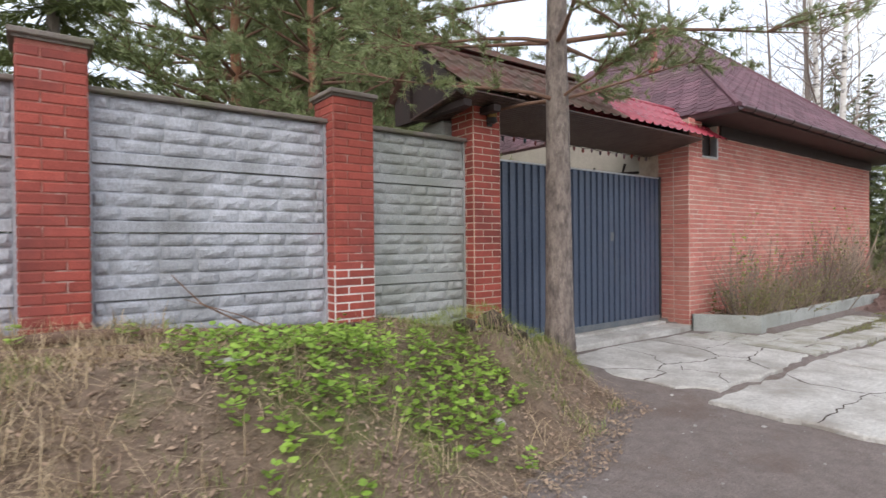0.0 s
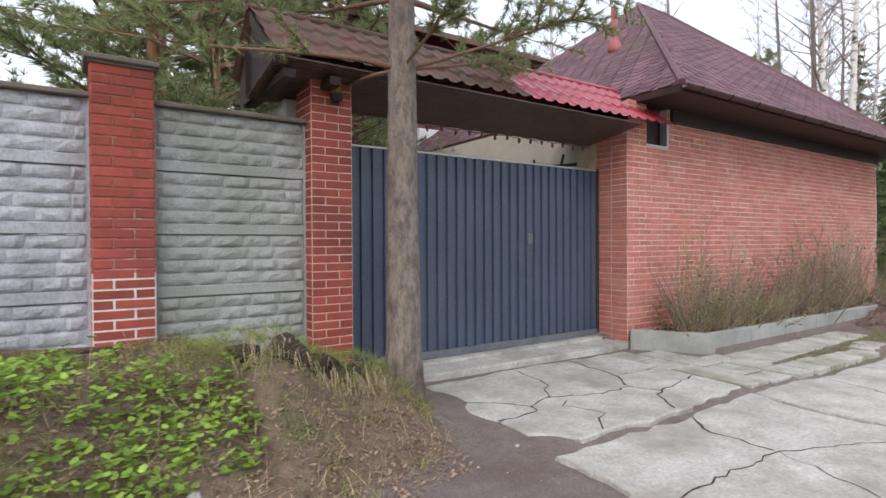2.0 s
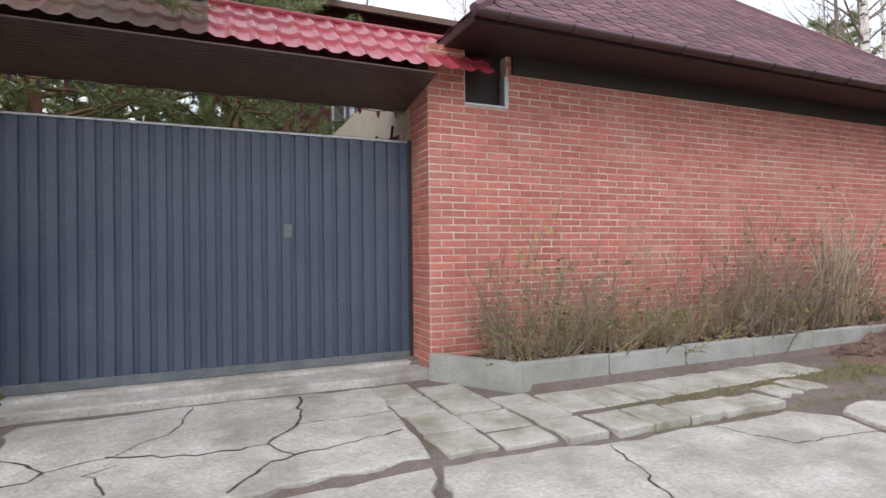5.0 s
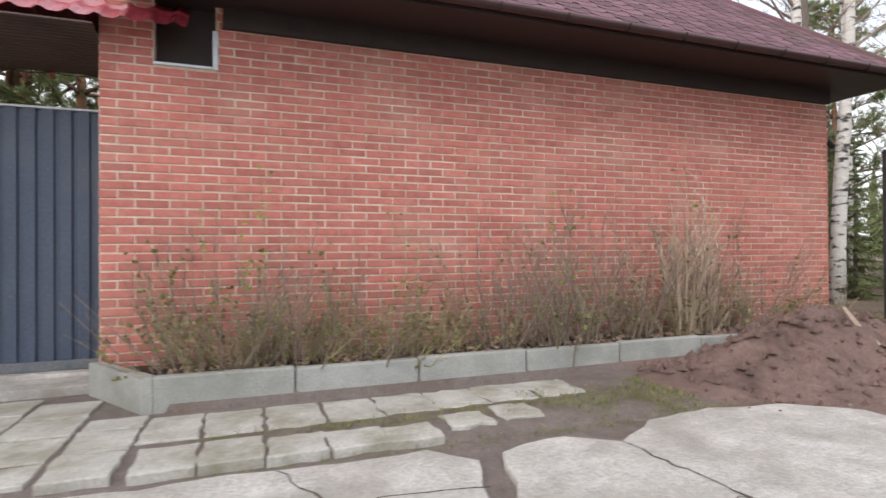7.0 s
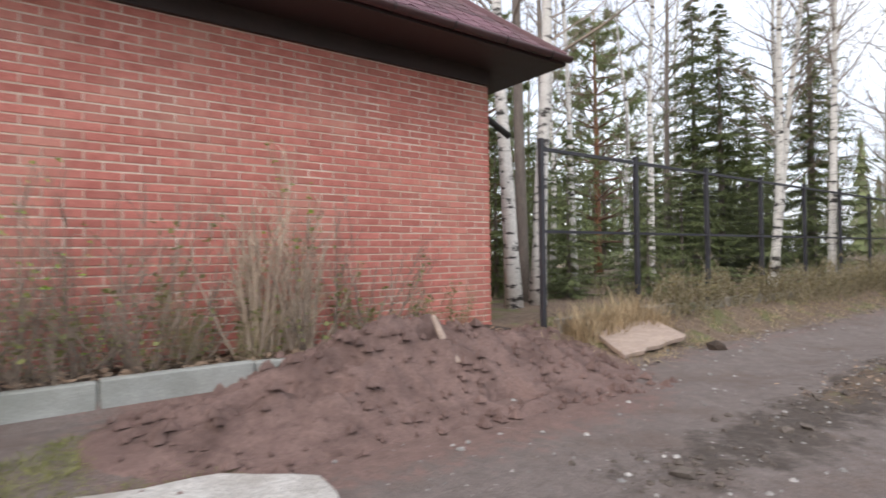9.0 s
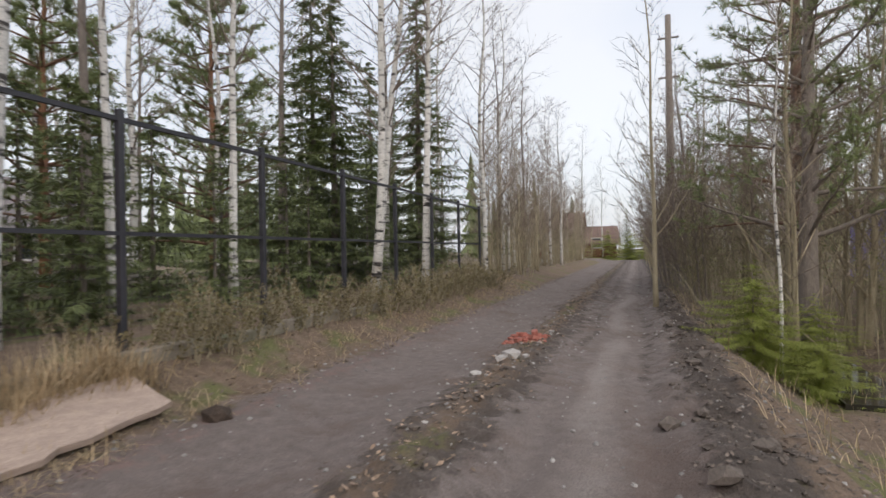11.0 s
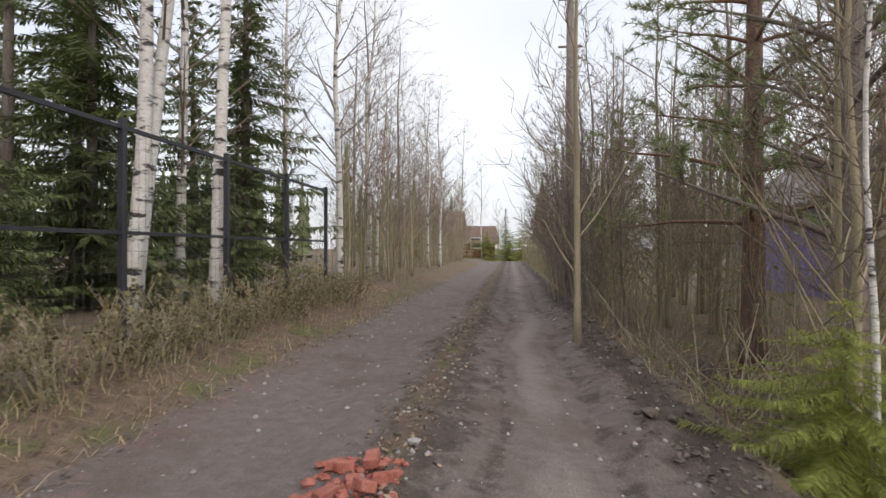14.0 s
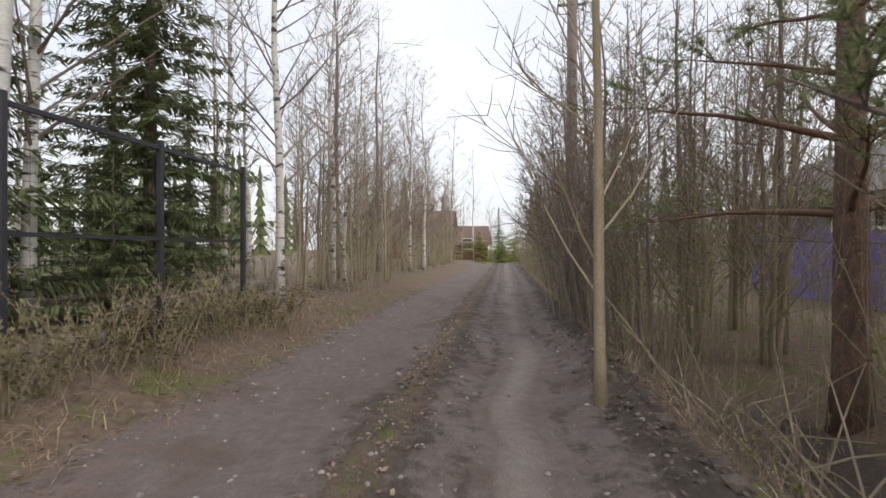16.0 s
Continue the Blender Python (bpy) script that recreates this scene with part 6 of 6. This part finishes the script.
# ---- stones and bricks on the track ----
def rock(name, x, y, r, seed, material, label, category, group="", flat=0.6):
    rng = random.Random(seed)
    bm = bmesh.new()
    bmesh.ops.create_icosphere(bm, subdivisions=2 if r > 0.12 else 1, radius=r)
    for v in bm.verts:
        v.co *= 1 + 0.38 * noise.noise(v.co * (1.5 / r) * 0.6 + Vector((seed, 0, 0)))
        v.co *= rng.uniform(0.72, 1.25)
        v.co.z *= flat
    me = bpy.data.meshes.new(name)
    bm.to_mesh(me)
    bm.free()
    me.materials.append(material)
    ob = solo(name, me, material, label, category, group)
    ob.matrix_basis = pose(x, y, lay(x, y) + r * flat * 0.5, 0, 0, rng.uniform(0, 360))
    return ob


for i, (dx, dy, rz_, tz) in enumerate(((0, 0, 20, 0), (0.14, 0.12, 70, 8), (-0.15, 0.1, -30, -6), (0.06, -0.16, 100, 12), (-0.08, -0.08, 40, 20), (0.2, -0.05, 10, -10))):
    ob = solo("brick_rubble", Geo().prism(jag([(-0.09, -0.05), (0.09, -0.055), (0.08, 0.05), (-0.07, 0.05)], i, 0.012, 0.05), -0.03, 0.035, 0.008), M_redstone, "broken orange-red brick lying on the track", "brick", "brick rubble")
    ob.matrix_basis = pose(22.73 + dx, 1.16 + dy, lay(22.73 + dx, 1.16 + dy) + 0.03 + (0.035 if i > 3 else 0), tz, tz / 2, rz_) @ Matrix.Scale(0.78, 4)
for i, (x, y, r) in enumerate(((21.32, 1.06, 0.12), (21.18, 1.16, 0.075), (21.55, 0.96, 0.05), (20.5, 1.25, 0.06), (23.35, 0.95, 0.05), (22.3, 0.95, 0.05))):
    rock("stone", x, y, r, i, M_stone, "pale grey broken stone on the middle ridge", "stone", "stones on the track")
rock("stone", 18.75, 2.75, 0.12, 14, M_sod, "dark lump of earth at the verge", "stone", "stones on the track")
rock("stone", 0.85, 3.1, 0.07, 15, M_stone, "flat grey stone on the leafy bank", "stone", "stones on the bank", 0.45)
rock("stone", 3.05, 3.55, 0.035, 16, M_stone, "small pale stone on the bank", "stone", "stones on the bank")
rock("stone", 2.55, 2.75, 0.045, 17, M_stone, "pinkish stone in the eroded bank", "stone", "stones on the bank")
for i in range(26):
    x = 16.5 + rg2.random() * 13
    y = -0.85 + rg2.gauss(0, 0.16)
    rock("mud_clod", x, y, rg2.uniform(0.04, 0.10), 30 + i, M_mud, "dark churned clod of mud at the track edge", "clod", "mud clods", 0.55)
for i in range(16):
    x = 14.5 + rg2.random() * 8
    rock("mud_clod", x, 1.05 + rg2.gauss(0, 0.13), rg2.uniform(0.03, 0.07), 70 + i, M_mud, "dark clod of mud on the middle ridge", "clod", "mud clods", 0.5)

# ---- eroded sod edge, fallen timber on the bank ----
for i, (x, y, r, f) in enumerate(((3.30, 3.64, 0.15, 0.8), (3.60, 3.74, 0.13, 0.75), (3.02, 3.68, 0.11, 0.7), (3.9, 3.82, 0.09, 0.6))):
    rock("sod_clump", x, y, r, 50 + i, M_sod, "dark overhanging clump of sod and roots", "sod clump", "sod clumps", f)
rg3 = random.Random(44)
gg = Geo()
for (x, y, f, r) in ((3.30, 3.66, 0.8, 0.24), (3.62, 3.76, 0.75, 0.20), (3.0, 3.70, 0.7, 0.22), (2.72, 3.66, 0.5, 0.24), (1.9, 4.05, 0.5, 0.16), (3.95, 3.9, 0.6, 0.20), (4.2, 3.6, 0.3, 0.22)):
    for k_ in range(620):
        a, q = rg3.uniform(0, 6.28), r * 1.1 * rg3.random() ** 0.5
        px, py = x + q * math.cos(a), y + 0.04 + q * math.sin(a)
        p = Vector((px, py, lay(px, py) + r * f * 1.25 * math.sqrt(max(0.02, 1 - (q / r / 1.1) ** 2)) - 0.02))
        d = Vector((math.cos(a) * q / r * 0.8 + rg3.uniform(-0.5, 0.5), math.sin(a) * q / r * 0.8 + rg3.uniform(-0.5, 0.5), 0.9)).normalized()
        side = d.cross(Vector((rg3.uniform(-1, 1), rg3.uniform(-1, 1), 0.2))).normalized() * 0.0016
        h = rg3.uniform(0.04, 0.11)
        gg.poly([p - side, p + side, p + d * h + Vector((d.x, d.y, -0.4)) * h * 0.4])
solo("sod_grass", gg, M_grass, "green grass growing on the sod clumps", "grass", kind="stuff")
gg = Geo()
for k_ in range(110):
    x = rg3.uniform(2.9, 4.0)
    y = 3.50 + rg3.uniform(-0.06, 0.08)
    z = lay(x, y) + rg3.uniform(0.04, 0.2)
    l_ = rg3.uniform(0.08, 0.2)
    w = 0.003
    gg.poly([(x - w, y, z), (x + w, y, z), (x + w + rg3.uniform(-0.04, 0.04), y - rg3.uniform(0.02, 0.08), z - l_)])
solo("hanging_roots", gg, M_straw, "dry roots and grass hanging from the sod edge", "roots", kind="stuff")
for i, pts in enumerate(([(-1.2, 4.15, 0.85), (0.2, 4.2, 0.80), (1.2, 4.25, 0.74), (2.3, 4.3, 0.72)], [(-0.6, 3.7, 0.86), (0.5, 3.9, 0.84), (1.6, 4.1, 0.78)])):
    P_ = [Vector((x, y, lay(x, y) + 0.04)) for x, y, z in pts]
    solo("fallen_branch", Geo().tube(P_, [0.04, 0.045, 0.035, 0.02][:len(P_)], 7), M_rot, "dark rotten branch lying on the bank by the fence", "branch", "fallen branches", smooth=True)
for i, (pts, r) in enumerate((([(1.1, 3.7, 0.3), (0.9, 3.9, 0.5), (0.75, 4.1, 0.75)], 0.008), ([(1.3, 3.6, 0.2), (1.1, 3.7, 0.38), (0.8, 3.95, 0.55)], 0.007))):
    solo("dry_stick", Geo().tube([(x, y, lay(x, y) + z * 0.6) for x, y, z in pts], [r, r * 0.8, r * 0.4], 4), M_rot, "thin dry stick leaning on the bank", "stick", "dry sticks")
for i in range(60):
    x, y = rg3.uniform(24.6, 29.5), rg3.uniform(-3.2, -1.6)
    a, L = rg3.uniform(0, 6.28), rg3.uniform(0.7, 1.7)
    p0 = Vector((x, y, lay(x, y) + 0.05))
    p1 = p0 + Vector((math.cos(a) * L, math.sin(a) * L * 0.6, rg3.uniform(0.1, 1.2)))
    solo("fallen_branch", Geo().tube([p0, p0.lerp(p1, 0.5) + Vector((0, 0, 0.06)), p1], [0.013, 0.010, 0.004], 5), M_stem, "bare broken branch lying in the ditch brush", "branch", "ditch branches")
wg = Geo().prism([(22.4, -3.1), (25.4, -3.1), (25.4, -2.3), (22.4, -2.3)], -0.7, -0.53)
solo("ditch_water", wg, M_water, "still dark water in the ditch", "water", kind="structure")

# ---- utility pole ----
pole = thing("utility_pole", "grey wooden utility pole with short cross arms", "pole")
part("shaft", Geo().tube([(36.3, -1.4, -0.3), (36.3, -1.4, 4), (36.25, -1.4, 9.4)], [0.15, 0.13, 0.10], 10), M_bark, pole, smooth=True)
for z in (7.2, 8.6):
    part("cross_arm", Geo().tube([(36.28, -1.75, z), (36.28, -1.05, z)], [0.035, 0.035], 6), M_bark, pole)
wire = Geo()
for dy in (-0.3, 0.3):
    wire.tube([(36.28, -1.4 + dy, 8.65), (52, -1.3 + dy, 8.2), (70, -1.2 + dy, 8.7)], [0.008] * 3, 4)
solo("overhead_wire", wire, M_black, "thin black overhead wire along the track", "wire", kind="stuff")


# ---- houses in the distance ----
def cottage(name, label, at, w, d, hw, hr, wallm, roofm, windows):
    th = thing(name, label, "house", at=at)
    part("wall", Geo().box(-w / 2, -d / 2, -0.5, w / 2, d / 2, hw), wallm, th)
    o = 0.5
    r = Geo()
    for off, flip in ((0.0, 1), (-0.18, -1)):
        a = [(-w / 2 - o, -d / 2 - o, hw - 0.2 + off), (w / 2 + o, -d / 2 - o, hw - 0.2 + off), (w / 2 + o, 0, hr + off), (-w / 2 - o, 0, hr + off)]
        b = [(w / 2 + o, d / 2 + o, hw - 0.2 + off), (-w / 2 - o, d / 2 + o, hw - 0.2 + off), (-w / 2 - o, 0, hr + off), (w / 2 + o, 0, hr + off)]
        r.poly(a[::flip]).poly(b[::flip])
    part("roof", r, roofm, th)
    for sx in (-1, 1):
        part("gable", Geo().poly([(sx * w / 2, -d / 2, hw), (sx * w / 2, d / 2, hw), (sx * w / 2, 0, hr - 0.2)]), wallm, th)
    for (wx, wz, ww, wh) in windows:
        win = part("window", Geo().box(wx, -d / 2 - 0.03, wz, wx + ww, -d / 2 - 0.002, wz + wh), glass, th)
        fr = Geo().box(wx - 0.1, -d / 2 - 0.06, wz - 0.1, wx, -d / 2 - 0.002, wz + wh + 0.1).box(wx + ww, -d / 2 - 0.06, wz - 0.1, wx + ww + 0.1, -d / 2 - 0.002, wz + wh + 0.1)
        fr.box(wx, -d / 2 - 0.06, wz - 0.1, wx + ww, -d / 2 - 0.002, wz).box(wx, -d / 2 - 0.06, wz + wh, wx + ww, -d / 2 - 0.002, wz + wh + 0.1)
        part("window_frame", fr, M_white, win)
    return th


cottage("violet_house", "violet painted house with grey roof behind the brush", pose(42.3, -12.4, 0, 0, 0, 178), 10, 5, 3.0, 4.9, M_violet, M_greyroof, ((-3.0, 1.9, 0.55, 0.65), (1.6, 1.9, 0.55, 0.65), (3.6, 1.9, 0.55, 0.65)))
cottage("brown_house", "distant house with brown roof beyond the track's end", pose(95, 11.4, 0, 0, 0, -90), 8.4, 8, 3.6, 6.5, M_brown_wall, M_farroof, ((-2, 1.4, 1.2, 1.3), (1.5, 1.4, 1.2, 1.3)))
cottage("brown_house", "distant dark-roofed house at the track's end", pose(92, 5.2, 0, 0, 0, -80), 5, 5, 2.2, 4.3, M_brown_wall, M_farroof, ((-0.6, 1.4, 1.1, 1.2),))
cottage("grey_house", "grey cottage with steep dark roof beyond the fence", pose(31.5, 27.5, 0, 0, 0, -28), 6.5, 6, 2.6, 5.0, M_bark, M_greyroof, ((-1.5, 1.2, 1.0, 1.1), (1.0, 1.2, 1.0, 1.1)))

# far woods closing the view
gw = Geo()
rw = random.Random(77)
for i in range(420):
    a = rw.uniform(0, 2 * math.pi)
    R_ = rw.uniform(62, 110)
    x, y = 25 + R_ * math.cos(a), 3 + R_ * math.sin(a)
    if x > 70 and -7 < y - 3 < 7:
        continue
    h = rw.uniform(8, 15)
    w = rw.uniform(0.9, 2.0)
    for t in range(9):
        z0 = h * (0.08 + 0.1 * t)
        rr = w * (1 - t / 10.5)
        for j in range(7):
            b = 0.9 * j + t
            k = len(gw.v)
            q = rr * rw.uniform(0.6, 1.2)
            gw.v += [(x, y, z0 + h * 0.13), (x + q * math.cos(b), y + q * math.sin(b), z0 - 0.2), (x + q * math.cos(b + 0.8), y + q * math.sin(b + 0.8), z0 - rw.uniform(0, 0.5))]
            gw.f.append((k, k + 1, k + 2))
solo("far_woods", gw, M_spruce, "dark conifer woods in the distance", "woods", kind="stuff")
shingle_face(A, B, R1, R0, 0.1, 260)
shingle_face(D, A, R0, R0, 0.95, 40)
